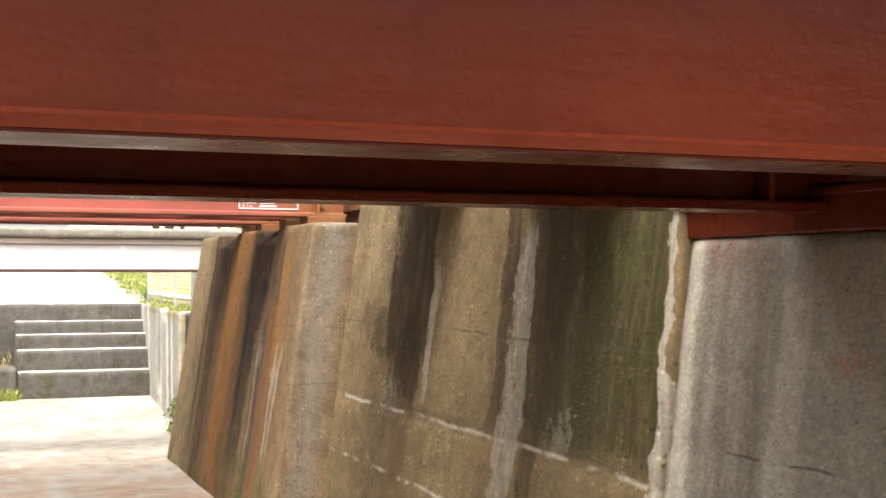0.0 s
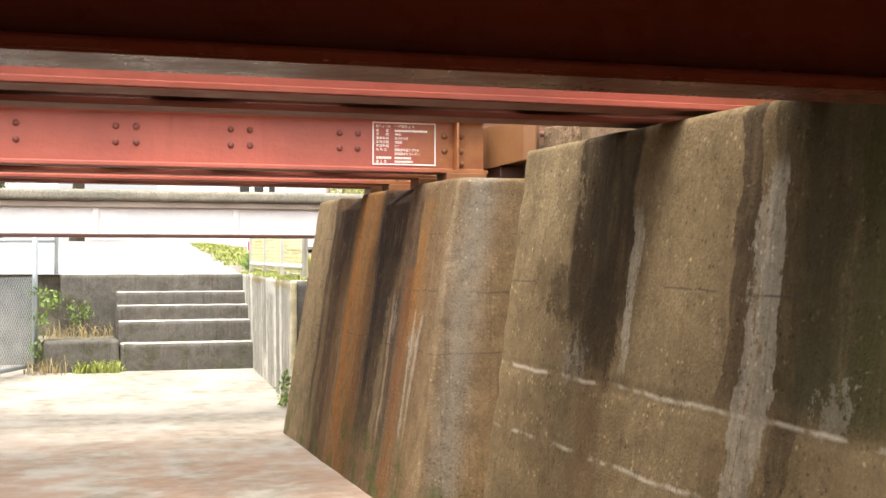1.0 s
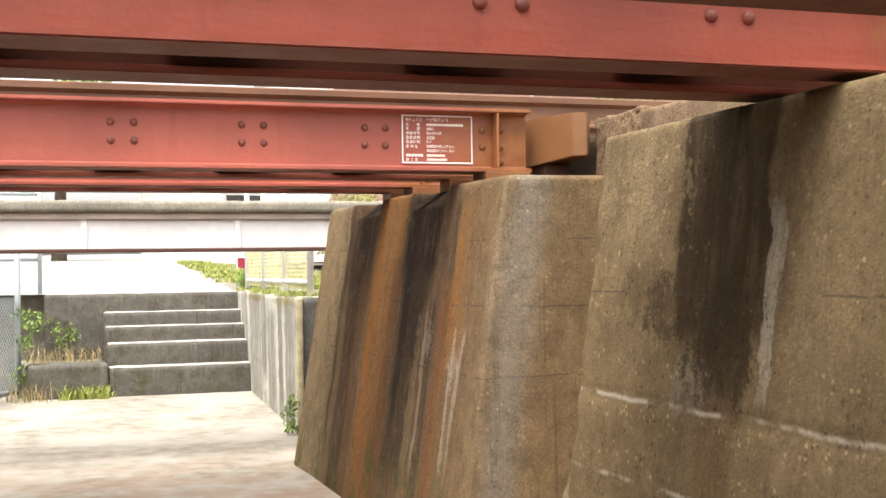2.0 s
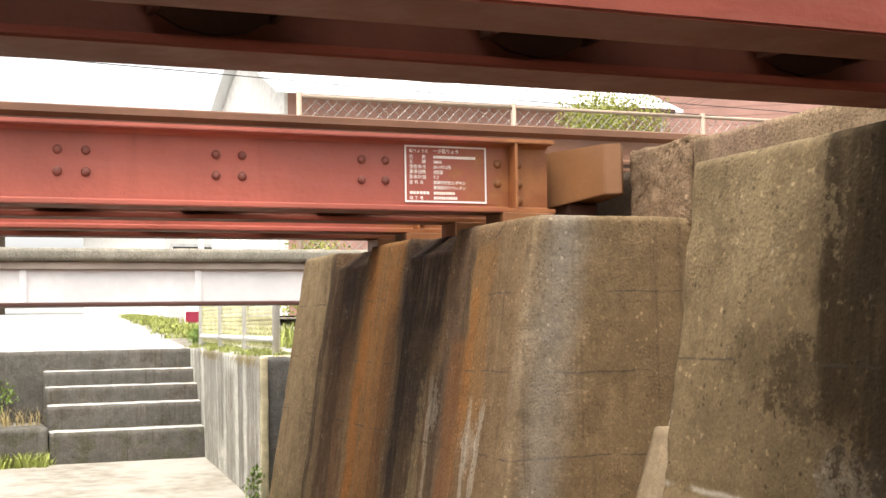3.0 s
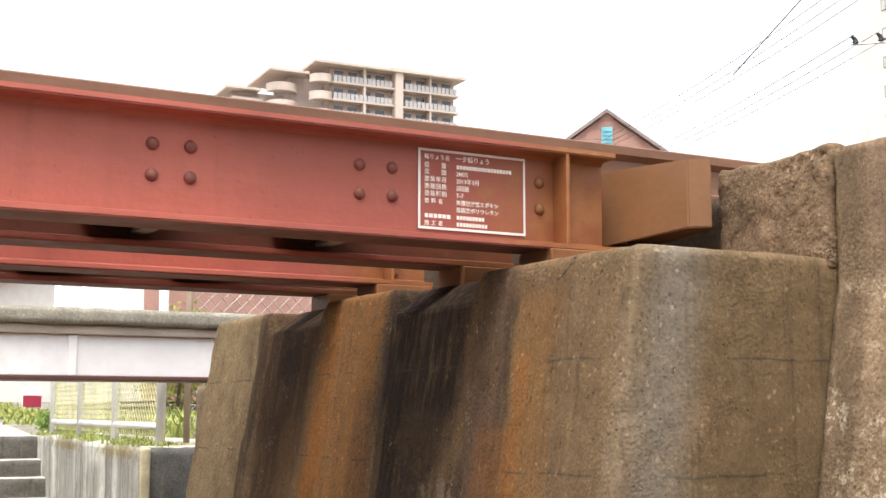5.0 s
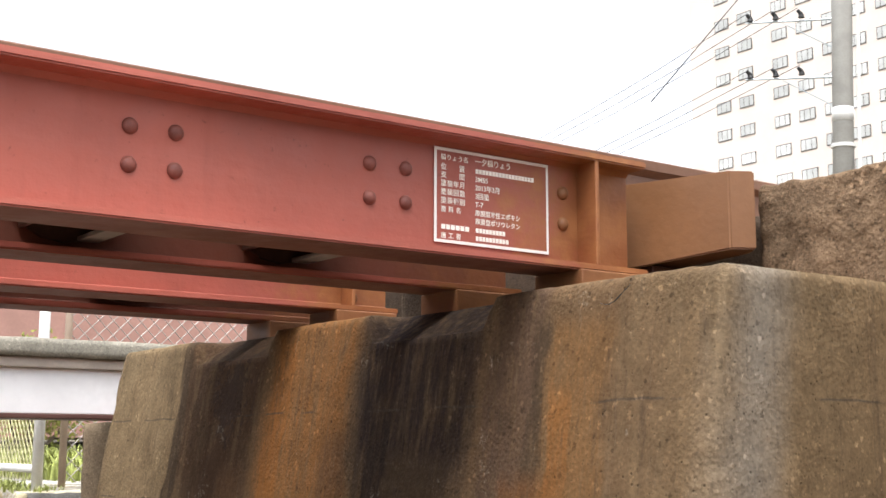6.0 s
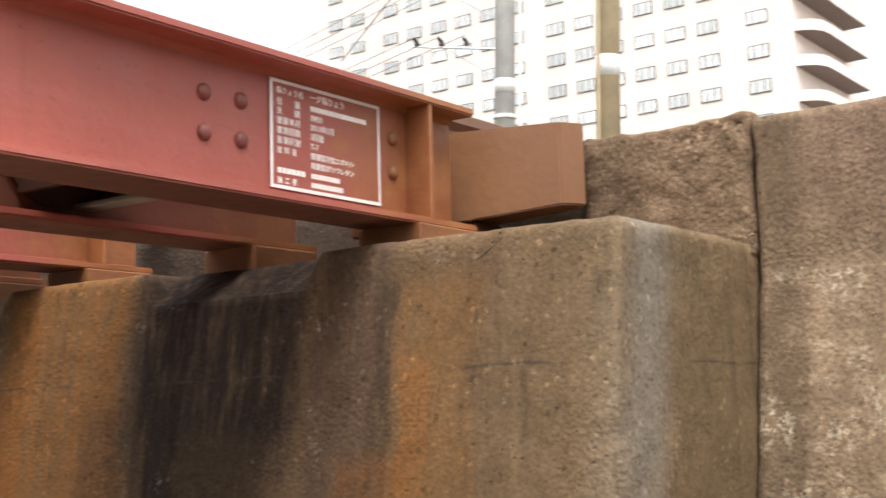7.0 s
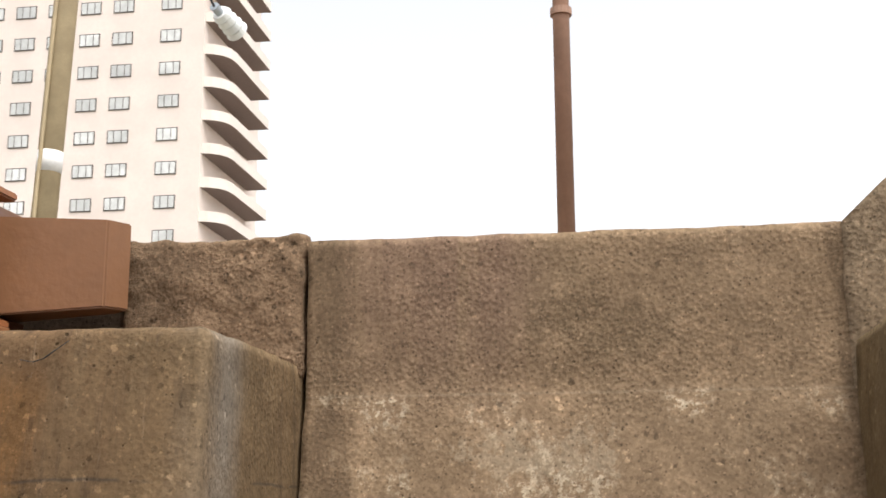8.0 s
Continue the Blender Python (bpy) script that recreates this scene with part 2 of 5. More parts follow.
TAN = (0.185, 0.135, 0.075)
UMBER = (0.056, 0.031, 0.018)
ORANGE = (0.215, 0.088, 0.022)
m_ab2 = concrete("abutment_concrete_rusty", (0.178, 0.122, 0.066), bands=(
    (6.85, 1.20, (0.105, 0.062, 0.032), 0.7, -0.5, 1.7), (8.40, 0.30, TAN, 0.5, -0.5, 1.7),
    (7.76, 0.31, UMBER, 0.92, 1.05, 1.7), (7.80, 0.13, UMBER, 0.8, -0.3, 1.2), (7.60, 0.10, (0.10, 0.055, 0.028), 0.8, -0.5, 1.15), (8.06, 0.04, SOOT, 0.85, 0.2, 1.62),
    (7.19, 0.27, (0.185, 0.086, 0.028), 0.9, -0.5, 1.7), (7.36, 0.06, ORANGE, 0.75, 0.2, 1.55), (7.00, 0.08, (0.11, 0.058, 0.028), 0.7, -0.5, 1.25),
    (6.64, 0.285, BLACK, 0.96, 1.12, 1.7), (6.66, 0.24, SOOT, 0.88, 0.2, 1.2), (6.78, 0.05, (0.022, 0.016, 0.014), 0.85, 0.5, 1.3), (6.50, 0.05, TAN, 0.6, 0.1, 1.0),
    (6.24, 0.10, (0.088, 0.055, 0.036), 0.85, 0.2, 1.7), (6.145, 0.03, SOOT, 0.7, 0.85, 1.5), (6.01, 0.11, (0.180, 0.095, 0.036), 0.7, 0.75, 1.50), (6.06, 0.04, ORANGE, 0.5, 0.85, 1.34), (6.16, 0.09, (0.15, 0.062, 0.020), 0.6, -0.3, 1.15),
    (6.34, 0.05, SOOT, 0.75, -0.3, 1.05), (5.99, 0.025, LIME, 0.35, 0.3, 0.93), (5.89, 0.02, LIME, 0.35, 0.35, 0.92), (6.40, 0.02, LIME, 0.25, 0.3, 1.0)),
    blots=((7.70, 1.42, 0.16, 0.16, BLACK, 0.6), (6.62, 0.98, 0.16, 0.20, BLACK, 0.6), (6.36, 0.92, 0.07, 0.12, LIME, 0.2), (5.97, 0.80, 0.08, 0.12, LIME, 0.25)),
    moss=0.8, lifts=(1.36, 1.08, 0.79), corner=(2.37, 1.63, 0.149, 5.64), pits=0.7, grain=0.32, streak=0.36, mottle=0.3, crisp=0.5, flecks=0.65, wander=1.3)
WET = (0.040, 0.027, 0.014)
m_ab1 = concrete("abutment_concrete_wet", (0.168, 0.120, 0.064), bands=(
    (3.66, 0.23, WET, 0.96, 1.02, 1.7), (3.62, 0.13, WET, 0.85, 0.86, 1.15), (3.42, 0.03, LIME, 0.45, 0.9, 1.35), (3.08, 0.26, TAN, 0.55, 0.2, 1.7), (4.18, 0.20, TAN, 0.4, 1.2, 1.7),
    (2.82, 0.05, SOOT, 0.92, 1.25, 1.7), (2.79, 0.05, SOOT, 0.75, 0.86, 1.3), (2.55, 0.15, (0.056, 0.043, 0.022), 0.9, 0.88, 1.7), (2.38, 0.18, (0.046, 0.040, 0.020), 0.9, 0.86, 1.64),
    (2.67, 0.042, LIME, 0.5, -0.5, 1.45), (2.74, 0.025, LIME, 0.5, 0.1, 1.1), (2.10, 0.24, GREEN, 0.97, 0.87, 1.64),
    (1.87, 0.02, LIME, 0.7, 0.0, 1.5), (3.60, 0.10, (0.13, 0.082, 0.042), 0.6, -0.5, 0.85), (2.55, 0.05, SOOT, 0.6, -0.5, 0.85)),
    blots=((3.90, 1.13, 0.17, 0.10, WET, 0.6), (4.08, 1.17, 0.18, 0.11, WET, 0.4), (4.10, 1.45, 0.3, 0.2, (0.24, 0.18, 0.10), 0.4), (3.0, 1.4, 0.3, 0.25, (0.11, 0.08, 0.04), 0.35), (3.1, 0.95, 0.4, 0.15, (0.10, 0.075, 0.04), 0.4), (3.74, 0.92, 0.12, 0.10, (0.20, 0.17, 0.13), 0.5), (3.62, 1.05, 0.17, 0.20, WET, 0.8),
           (2.06, 1.40, 0.10, 0.12, (0.07, 0.075, 0.025), 0.4), (2.72, 1.30, 0.06, 0.16, LIME, 0.4), (2.36, 0.92, 0.10, 0.08, (0.20, 0.18, 0.14), 0.5)),
    pits=0.6, lifts=(0.86, 1.165, 0.63), lime_lifts=True, grain=0.26, mottle=0.35, streak=0.22, crisp=1.0, flecks=0.75, wander=2.2)
m_ab0 = concrete("abutment_concrete_grey", (0.285, 0.265, 0.210), bands=(
    (1.81, 0.05, LIME, 0.8, 0.6, 1.5), (1.62, 0.15, (0.135, 0.112, 0.085), 0.8, -0.5, 1.4), (1.64, 0.12, (0.15, 0.045, 0.035), 0.8, 1.36, 1.6), (1.42, 0.05, LIME, 0.4, 0.5, 1.3)),
    blots=((1.25, 1.18, 0.10, 0.03, (0.30, 0.14, 0.10), 0.5),), pits=0.6, lifts=(0.97,))
m_rw = concrete("retaining_wall_concrete", (0.240, 0.166, 0.100), bands=((5.55, 0.06, SOOT, 0.45, 0.0, 1.9), (4.43, 0.03, SOOT, 0.4, 0.0, 1.9), (5.30, 0.22, (0.16, 0.10, 0.075), 0.5, 1.56, 1.9)),
    blots=((5.10, 1.42, 0.20, 0.08, (0.46, 0.39, 0.28), 0.22), (4.95, 1.70, 0.20, 0.10, (0.10, 0.072, 0.042), 0.4)),
    pits=0.9, pale=0.12, grain=0.45, lichen=1.555, flecks=0.7)
m_plinth = concrete("smoother_plinth_concrete", (0.25, 0.185, 0.115), pits=0.5, pale=0.15, grain=0.3, streak=0.15)
m_para = concrete("parapet_concrete", (0.175, 0.116, 0.070), pits=2.4, pale=0.1, grain=0.5, flecks=0.8)
# Backwall copy, darkened for the shade behind the girder ends.
m_back_shaded = concrete("shaded_backwall_concrete", (0.085, 0.060, 0.042))
m_strip = simple("daylight_pale_strip", (0.30, 0.24, 0.20), 0.8, var=0.2)
m_back = concrete("backwall_concrete", (0.225, 0.165, 0.105), grain=0.6, flecks=0.7)
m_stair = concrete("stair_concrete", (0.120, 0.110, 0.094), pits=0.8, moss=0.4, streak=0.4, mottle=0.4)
m_tread = concrete("sunlit_tread_concrete", (0.42, 0.40, 0.36), pits=0.6)
# Saddle steel, darkened so that its colour holds the underside's shade.
m_cross = simple("shaded_cross_steel", (0.075, 0.032, 0.018), 0.7, var=0.2)
m_wing = concrete("wing_wall_concrete", (0.52, 0.495, 0.43), bands=(
    (10.7, 0.3, (0.15, 0.13, 0.11), 0.75, -0.5, 1.1), (11.9, 0.3, (0.17, 0.15, 0.12), 0.6, -0.5, 0.85), (13.2, 0.5, (0.15, 0.13, 0.11), 0.65, -0.5, 1.1), (10.32, 0.05, (0.5, 0.4, 0.18), 0.5, -0.5, 1.1), (11.3, 0.14, (0.10, 0.09, 0.075), 0.7, -0.5, 1.1), (12.5, 0.2, (0.11, 0.10, 0.08), 0.7, 0.2, 1.1), (14.2, 0.3, (0.12, 0.11, 0.09), 0.6, -0.5, 1.1)), moss=0.3, pits=0.7, streak=0.75, crisp=0.6,
    blots=((11.0, 0.99, 0.8, 0.06, (0.20, 0.15, 0.05), 0.8), (13.2, 0.99, 0.9, 0.06, (0.18, 0.14, 0.05), 0.8)))
m_wing_end = concrete("shaded_wing_end_concrete", (0.13, 0.125, 0.115), moss=0.6)
m_beam = concrete("grey_beam_concrete", (0.30, 0.275, 0.22), along="x", pits=0.6)
m_left = concrete("far_side_concrete", (0.24, 0.20, 0.15))

_k = Nodes("underpass_floor")
_mid, _big, _fine = _k.noise(6, 6, 0.62), _k.noise(1.1, 5), _k.noise(90, 5, 0.7)
_c = _k.mix(_k.ramp(_mid, 0.3, 0.7), (0.19, 0.165, 0.13), (0.33, 0.30, 0.25))
_c = _k.mix(_k.ramp(_big, 0.42, 0.62, 0.0, 0.7), _c, (0.37, 0.34, 0.295))
# Reddish dirt, kept to the bridges' side to darken the shaded floor as well.
_red = _k.math("MULTIPLY", _k.ramp(_k.y, 7.0, 10.5, 1.0, 0.0), _k.ramp(_k.noise(2.3, 5, 0.65), 0.38, 0.58))
_c = _k.mix(_k.math("MULTIPLY", _red, 0.58), _c, (0.24, 0.12, 0.065))
_c = _k.mix(_k.ramp(_fine, 0.58, 0.74, 0.0, 0.5), _c, (0.12, 0.105, 0.085))
m_floor = _k.done(_c, 0.85, 0.0, _k.bump(_fine, 0.006, 0.7, _k.bump(_mid, 0.012, 0.5)), 0.3)

m_red = painted_steel("red_bridge_paint", (0.36, 0.095, 0.064), 0.5, rust_from=2.12, rust=0.9)
m_red1 = painted_steel("faded_bridge_paint", (0.27, 0.065, 0.040), 0.5, rust_from=2.2, rust=0.7)
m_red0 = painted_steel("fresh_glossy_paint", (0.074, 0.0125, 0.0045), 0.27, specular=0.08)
m_inner = painted_steel("shaded_inner_paint", (0.155, 0.050, 0.028), 0.65, rust_from=2.2, rust=0.5)
m_rivet = simple("worn_rivet_heads", (0.20, 0.062, 0.045), 0.55, var=0.25, scale=30)
m_rust = painted_steel("rusty_brown_steel", (0.15, 0.066, 0.030), 0.55, rust_from=-9, rust=0.6)
m_box = simple("rust_brown_box_steel", (0.205, 0.093, 0.038), 0.42, var=0.10, scale=3.0, bump=0.001)
m_rail = painted_steel("rail_brown", (0.16, 0.075, 0.04), 0.5)
m_white_steel = simple("white_painted_steel", (0.88, 0.87, 0.86), 0.45, var=0.08, scale=2.0)
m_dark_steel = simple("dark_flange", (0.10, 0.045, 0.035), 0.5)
m_galv = simple("galvanised_steel", (0.42, 0.46, 0.48), 0.4, 0.6, var=0.1)
m_white_post = simple("white_post_paint", (0.7, 0.69, 0.66), 0.5, var=0.1)
m_mesh_yellow = simple("yellow_mesh", (0.55, 0.52, 0.28), 0.5, var=0.2)
m_sign_white = simple("sign_white_paint", (0.80, 0.77, 0.72), 0.5, var=0.06)
m_sign_text = simple("sign_lettering", (0.84, 0.80, 0.72), 0.55, var=0.10, scale=40)
m_ground = simple("embankment_gravel", (0.28, 0.25, 0.2), 0.95, var=0.3, scale=5, bump=0.03)
m_road = simple("pale_road", (0.33, 0.32, 0.305), 0.9, var=0.12, scale=1.2, bump=0.004)
m_pole = simple("concrete_pole", (0.36, 0.35, 0.32), 0.8, var=0.1)
m_pole_tan = simple("tan_pole", (0.41, 0.325, 0.195), 0.75, var=0.1)
m_pole_brown = simple("brown_post", (0.31, 0.185, 0.125), 0.6, var=0.15)
m_wire = simple("black_wire", (0.03, 0.03, 0.03), 0.6)
m_insul = simple("white_porcelain", (0.75, 0.77, 0.74), 0.15, var=0.03, specular=0.6)
m_tower = simple("cream_render", (0.72, 0.63, 0.565), 0.8, var=0.05, scale=0.3)
m_apart = simple("tan_tile_facade", (0.42, 0.34, 0.30), 0.75, var=0.08, scale=0.4)
m_apart_pale = simple("pale_balcony_front", (0.52, 0.43, 0.37), 0.75, var=0.06, scale=0.4)
# Pale pane colour holds both curtains and the bright sky's reflection.
m_glass_pale = simple("pale_window_glass", (0.62, 0.63, 0.61), 0.2, var=0.25, scale=0.15, specular=0.6)
m_frame_dark = simple("dark_window_frame", (0.10, 0.088, 0.075), 0.5)
m_soffit = simple("shaded_soffit", (0.16, 0.12, 0.10), 0.85, var=0.1)
m_glass = simple("window_glass", (0.055, 0.058, 0.058), 0.08, var=0.2, scale=0.2, specular=0.7)
m_frame = simple("window_frame", (0.62, 0.62, 0.6), 0.5)
m_brown_siding = simple("brown_siding", (0.36, 0.20, 0.16), 0.75, var=0.12, scale=2)
m_roof_pale = simple("pale_metal_roof", (0.70, 0.72, 0.73), 0.5, var=0.06, scale=1.0)
m_rail_grey = simple("railing_grey", (0.42, 0.40, 0.40), 0.5)
m_roof_dark = simple("dark_roof_tiles", (0.22, 0.17, 0.15), 0.7, var=0.2)
m_cyan = simple("cyan_shutter", (0.16, 0.40, 0.47), 0.5)
m_leaf = simple("leaves", (0.17, 0.25, 0.05), 0.6, var=0.35, scale=9)
m_grass = simple("grass_blades", (0.27, 0.30, 0.07), 0.65, var=0.35, scale=7)
m_dry = simple("dry_weeds", (0.35, 0.27, 0.12), 0.75, var=0.25, scale=9)
m_leaf_yellow = simple("yellow_green_leaves", (0.26, 0.27, 0.05), 0.6, var=0.3, scale=6)
m_mesh_beige = simple("brownish_pipe_paint", (0.36, 0.27, 0.20), 0.5, var=0.1)
m_wire_grey = simple("grey_wire", (0.30, 0.27, 0.24), 0.5, 0.3)
m_roof_red = simple("reddish_roof_tiles", (0.28, 0.13, 0.09), 0.75, var=0.2, scale=3)
m_tail = simple("red_lamp_lens", (0.4, 0.02, 0.02), 0.2)
m_bark = simple("bark", (0.10, 0.075, 0.05), 0.9, var=0.3, scale=20, bump=0.01)


# ---------------------------------------------------------------- mesh helpers
def mesh_ob(name, bm, material, parent=None, label="", smooth=False):
    me = bpy.data.meshes.new(name)
    bm.to_mesh(me)
    bm.free()
    if smooth:
        for p in me.polygons:
            p.use_smooth = True
    for m in material if isinstance(material, (list, tuple)) else (material,):
        me.materials.append(m)
    ob = new(name, me)
    if parent is not None:
        ob.parent = parent
    if label:
        ob["label"] = label
    return ob


def part(name, bm, material, parent, label="", smooth=False):
    return mesh_ob(name, bm, material, parent, label, smooth)


def shared(name, me, m, parent, label=""):
    """One more object on a mesh that others use too."""
    ob = new(name, me)
    ob.parent = parent
    ob.matrix_basis = m
    if label:
        ob["label"] = label
    return ob


def box(bm, x0, x1, y0, y1, z0, z1, bevel=0.0, m=None):
    r = bmesh.ops.create_cube(bm, size=1.0)
    v = r["verts"]
    bmesh.ops.scale(bm, vec=(x1 - x0, y1 - y0, z1 - z0), verts=v)
    bmesh.ops.translate(bm, vec=((x0 + x1) / 2, (y0 + y1) / 2, (z0 + z1) / 2), verts=v)
    if bevel:
        edges = list({e for a in v for e in a.link_edges})
        v = bmesh.ops.bevel(bm, geom=edges, offset=bevel, segments=2, affect="EDGES", profile=0.5)["verts"]
    if m is not None:
        bmesh.ops.transform(bm, matrix=m, verts=v)
    return bm


def box_bm(*a, **k):
    return box(bmesh.new(), *a, **k)


def tube(bm, a, b, r0, r1=None, sides=10, caps=True):
    a, b = Vector(a), Vector(b)
    r1 = r0 if r1 is None else r1
    q = (b - a).to_track_quat("Z", "Y").to_matrix().to_4x4()
    m = Matrix.Translation((a + b) / 2) @ q
    bmesh.ops.create_cone(bm, cap_ends=caps, segments=sides, radius1=r0, radius2=r1, depth=(b - a).length, matrix=m)
    return bm


def prism(bm, outline, y0, y1):
    """An outline in (x, z), drawn out from y0 to y1."""
    a = [bm.verts.new((x, y0, z)) for x, z in outline]
    b = [bm.verts.new((x, y1, z)) for x, z in outline]
    bm.faces.new(a)
    bm.faces.new(b[::-1])
    for i in range(len(a)):
        j = (i + 1) % len(a)
        bm.faces.new((a[j], a[i], b[i], b[j]))
    bmesh.ops.recalc_face_normals(bm, faces=bm.faces)
    return bm


def hexa(x0, x1, y0, y1, z0, z1, lean_x=0.0, lean_y0=0.0, lean_y1=0.0):
    """Eight corners; the x0 face and the two ends lean outwards towards the foot by so many metres."""
    out = []
    for z, f in ((z0, 1.0), (z1, 0.0)):
        for y in (y0 - lean_y0 * f, y1 + lean_y1 * f):
            for x in (x0 - lean_x * f, x1):
                out.append((x, y, z))
    return out


def rough_block(name, corners, material, step=0.03, radius=0.03, amp=0.006, chips=0.02, grooves=(), label="", seed=0.0, parent=None):
    """A cast block with rounded, chipped edges, an uneven skin and shallow grooves at the given heights.
    corners: x-low/x-high, then y, then z."""
    c = np.array(corners, float).reshape(2, 2, 2, 3)  # z, y, x
    size = np.array([np.linalg.norm(c[:, :, 1] - c[:, :, 0], axis=-1).max(), np.linalg.norm(c[:, 1] - c[:, 0], axis=-1).max(), np.linalg.norm(c[1] - c[0], axis=-1).max()])
    n = np.maximum(2, np.ceil(size / step).astype(int))
    ids, verts, faces = {}, [], []

    def vid(i, j, k):
        key = (i, j, k)
        if key not in ids:
            ids[key] = len(verts)
            verts.append(key)
        return ids[key]

    for axis in range(3):
        u, v = [a for a in range(3) if a != axis]
        for side in (0, n[axis]):
            for a in range(n[u]):
                for b in range(n[v]):
                    quad = []
                    for da, db in ((0, 0), (1, 0), (1, 1), (0, 1)):
                        key = [0, 0, 0]
                        key[axis], key[u], key[v] = side, a + da, b + db
                        quad.append(vid(*key))
                    flip = (side == 0) ^ (axis == 1)
                    faces.append(quad[::-1] if flip else quad)
    p = np.array(verts, float) / n * size - size / 2
    place = lambda q: sum(  # noqa: E731
        c[iz, iy, ix] * ((q[:, 0:1] / size[0] + 0.5) if ix else (0.5 - q[:, 0:1] / size[0])) * ((q[:, 1:2] / size[1] + 0.5) if iy else (0.5 - q[:, 1:2] / size[1])) * ((q[:, 2:3] / size[2] + 0.5) if iz else (0.5 - q[:, 2:3] / size[2]))
        for ix in (0, 1) for iy in (0, 1) for iz in (0, 1))
    w0 = place(p)
    nz = np.array([max(0.0, noise.noise(Vector(w) * 9 + Vector((seed, 0, 0))) + 0.5 * noise.noise(Vector(w) * 23)) for w in w0])
    rad = (radius + chips * nz)[:, None]
    half = size / 2
    core = np.clip(p, -(half - rad), half - rad)
    d = p - core
    ln = np.linalg.norm(d, axis=1, keepdims=True)
    p = np.where(ln > 1e-9, core + d / np.maximum(ln, 1e-9) * np.minimum(rad, ln), p)
    w = place(p)
    bumps = np.array([[noise.noise(Vector(q) * 7 + Vector((seed, 3, 1))) + 0.6 * noise.noise(Vector(q) * 19) + 0.35 * noise.noise(Vector(q) * 43), noise.noise(Vector(q) * 5 + Vector((0, seed, 7)))] for q in w])
    mid = w.mean(axis=0)
    push = np.sign(d) * (np.abs(d) > 1e-6)
    push = push / np.maximum(1e-9, np.linalg.norm(push, axis=1, keepdims=True))
    w = w + push * bumps[:, :1] * amp
    for gz in grooves:
        dist = np.abs(w0[:, 2] - gz - bumps[:, 1] * 0.012)
        w[:, :2] -= (push * (np.clip(1 - dist / (step * 0.75), 0, 1)[:, None]) * 0.007)[:, :2]
    me = bpy.data.meshes.new(name)
    me.from_pydata(w.tolist(), [], faces)
    me.update()
    for poly in me.polygons:
        poly.use_smooth = True
    me.materials.append(material)
    ob = new(name, me)
    if parent is not None:
        ob.parent = parent
    if label:
        ob["label"] = label
    return ob


# ---------------------------------------------------------------- ground and setting
def ground_sheet():
    bm = bmesh.new()

    def quad(x0, x1, y0, y1, z00, z01):
        bm.faces.new([bm.verts.new(p) for p in ((x0, y0, z00), (x1, y0, z00), (x1, y1, z01), (x0, y1, z01))])

    def wall_x(x, y0, y1, z0, z1):
        bm.faces.new([bm.verts.new(p) for p in ((x, y0, z0), (x, y1, z0), (x, y1, z1), (x, y0, z1))])

    def wall_y(y, x0, x1, z0, z1):
        bm.faces.new([bm.verts.new(p) for p in ((x0, y, z0), (x1, y, z0), (x1, y, z1), (x0, y, z1))])

    far = 900
    quad(-far, far, -far, -1.6, -0.06, -0.06)
    quad(-1.4, 3.3, -1.6, 15.1, -0.06, -0.06)
    quad(3.3, far, -1.6, 8.9, 1.82, 1.82)
    quad(-far, -1.4, -1.6, 8.9, 1.82, 1.82)
    quad(3.3, far, 8.9, 15.1, 0.98, 1.01)
    quad(-far, -1.4, 8.9, 15.1, 0.98, 1.01)
    quad(-far, far, 15.1, 70, 1.01, 2.2)
    quad(-far, far, 70, far, 2.2, 5.0)
    wall_y(-1.6, -far, -1.4, -0.06, 1.82)
    wall_y(-1.6, 3.3, far, -0.06, 1.82)
    wall_x(-1.4, -1.6, 8.9, -0.06, 1.82)
    wall_x(3.3, -1.6, 8.9, -0.06, 1.82)
    wall_x(-1.4, 8.9, 15.1, -0.06, 0.98)
    wall_x(3.3, 8.9, 15.1, -0.06, 0.98)
    wall_y(8.9, 3.3, far, 0.98, 1.82)
    wall_y(8.9, -far, -1.4, 0.98, 1.82)
    wall_y(15.1, -1.4, 3.3, -0.06, 1.01)
    bmesh.ops.remove_doubles(bm, verts=bm.verts, dist=1e-4)
    return tagged(mesh_ob("ground", bm, m_ground), "bare gravelly ground and railway embankment", "ground", kind="structure")


ground_sheet()


def floor_sheet():
    xs, ys = np.linspace(-1.35, 3.2, 40), np.linspace(-8, 15.0, 160)
    v, f = [], []
    for y in ys:
        for x in xs:
            v.append((x, y, 0.006 * noise.noise(Vector((x, y, 0)) * 1.4) + 0.003 * noise.noise(Vector((x, y, 2)) * 6)))
    for j in range(len(ys) - 1):
        for i in range(len(xs) - 1):
            a = j * len(xs) + i
            f.append((a, a + 1, a + 1 + len(xs), a + len(xs)))
    me = bpy.data.meshes.new("floor")
    me.from_pydata(v, [], f)
    for p in me.polygons:
        p.use_smooth = True
    me.materials.append(m_floor)
    return tagged(new("floor", me), "worn pale concrete underpass floor with reddish dirt patches, darkened for shade under the bridges", "floor", kind="structure")


floor_sheet()

# road beyond the stairs, rising away
_bm = bmesh.new()
for _y0, _y1, _z0, _z1 in ((14.9, 70, 1.022, 2.225), (70, 160, 2.225, 2.56)):
    _bm.faces.new([_bm.verts.new(p) for p in ((-6.0, _y0, _z0), (2.7 + 0.09 * (_y0 - 15.6), _y0, _z0), (2.7 + 0.09 * (_y1 - 15.6), _y1, _z1), (-6.0, _y1, _z1))])
bmesh.ops.remove_doubles(_bm, verts=_bm.verts, dist=1e-4)
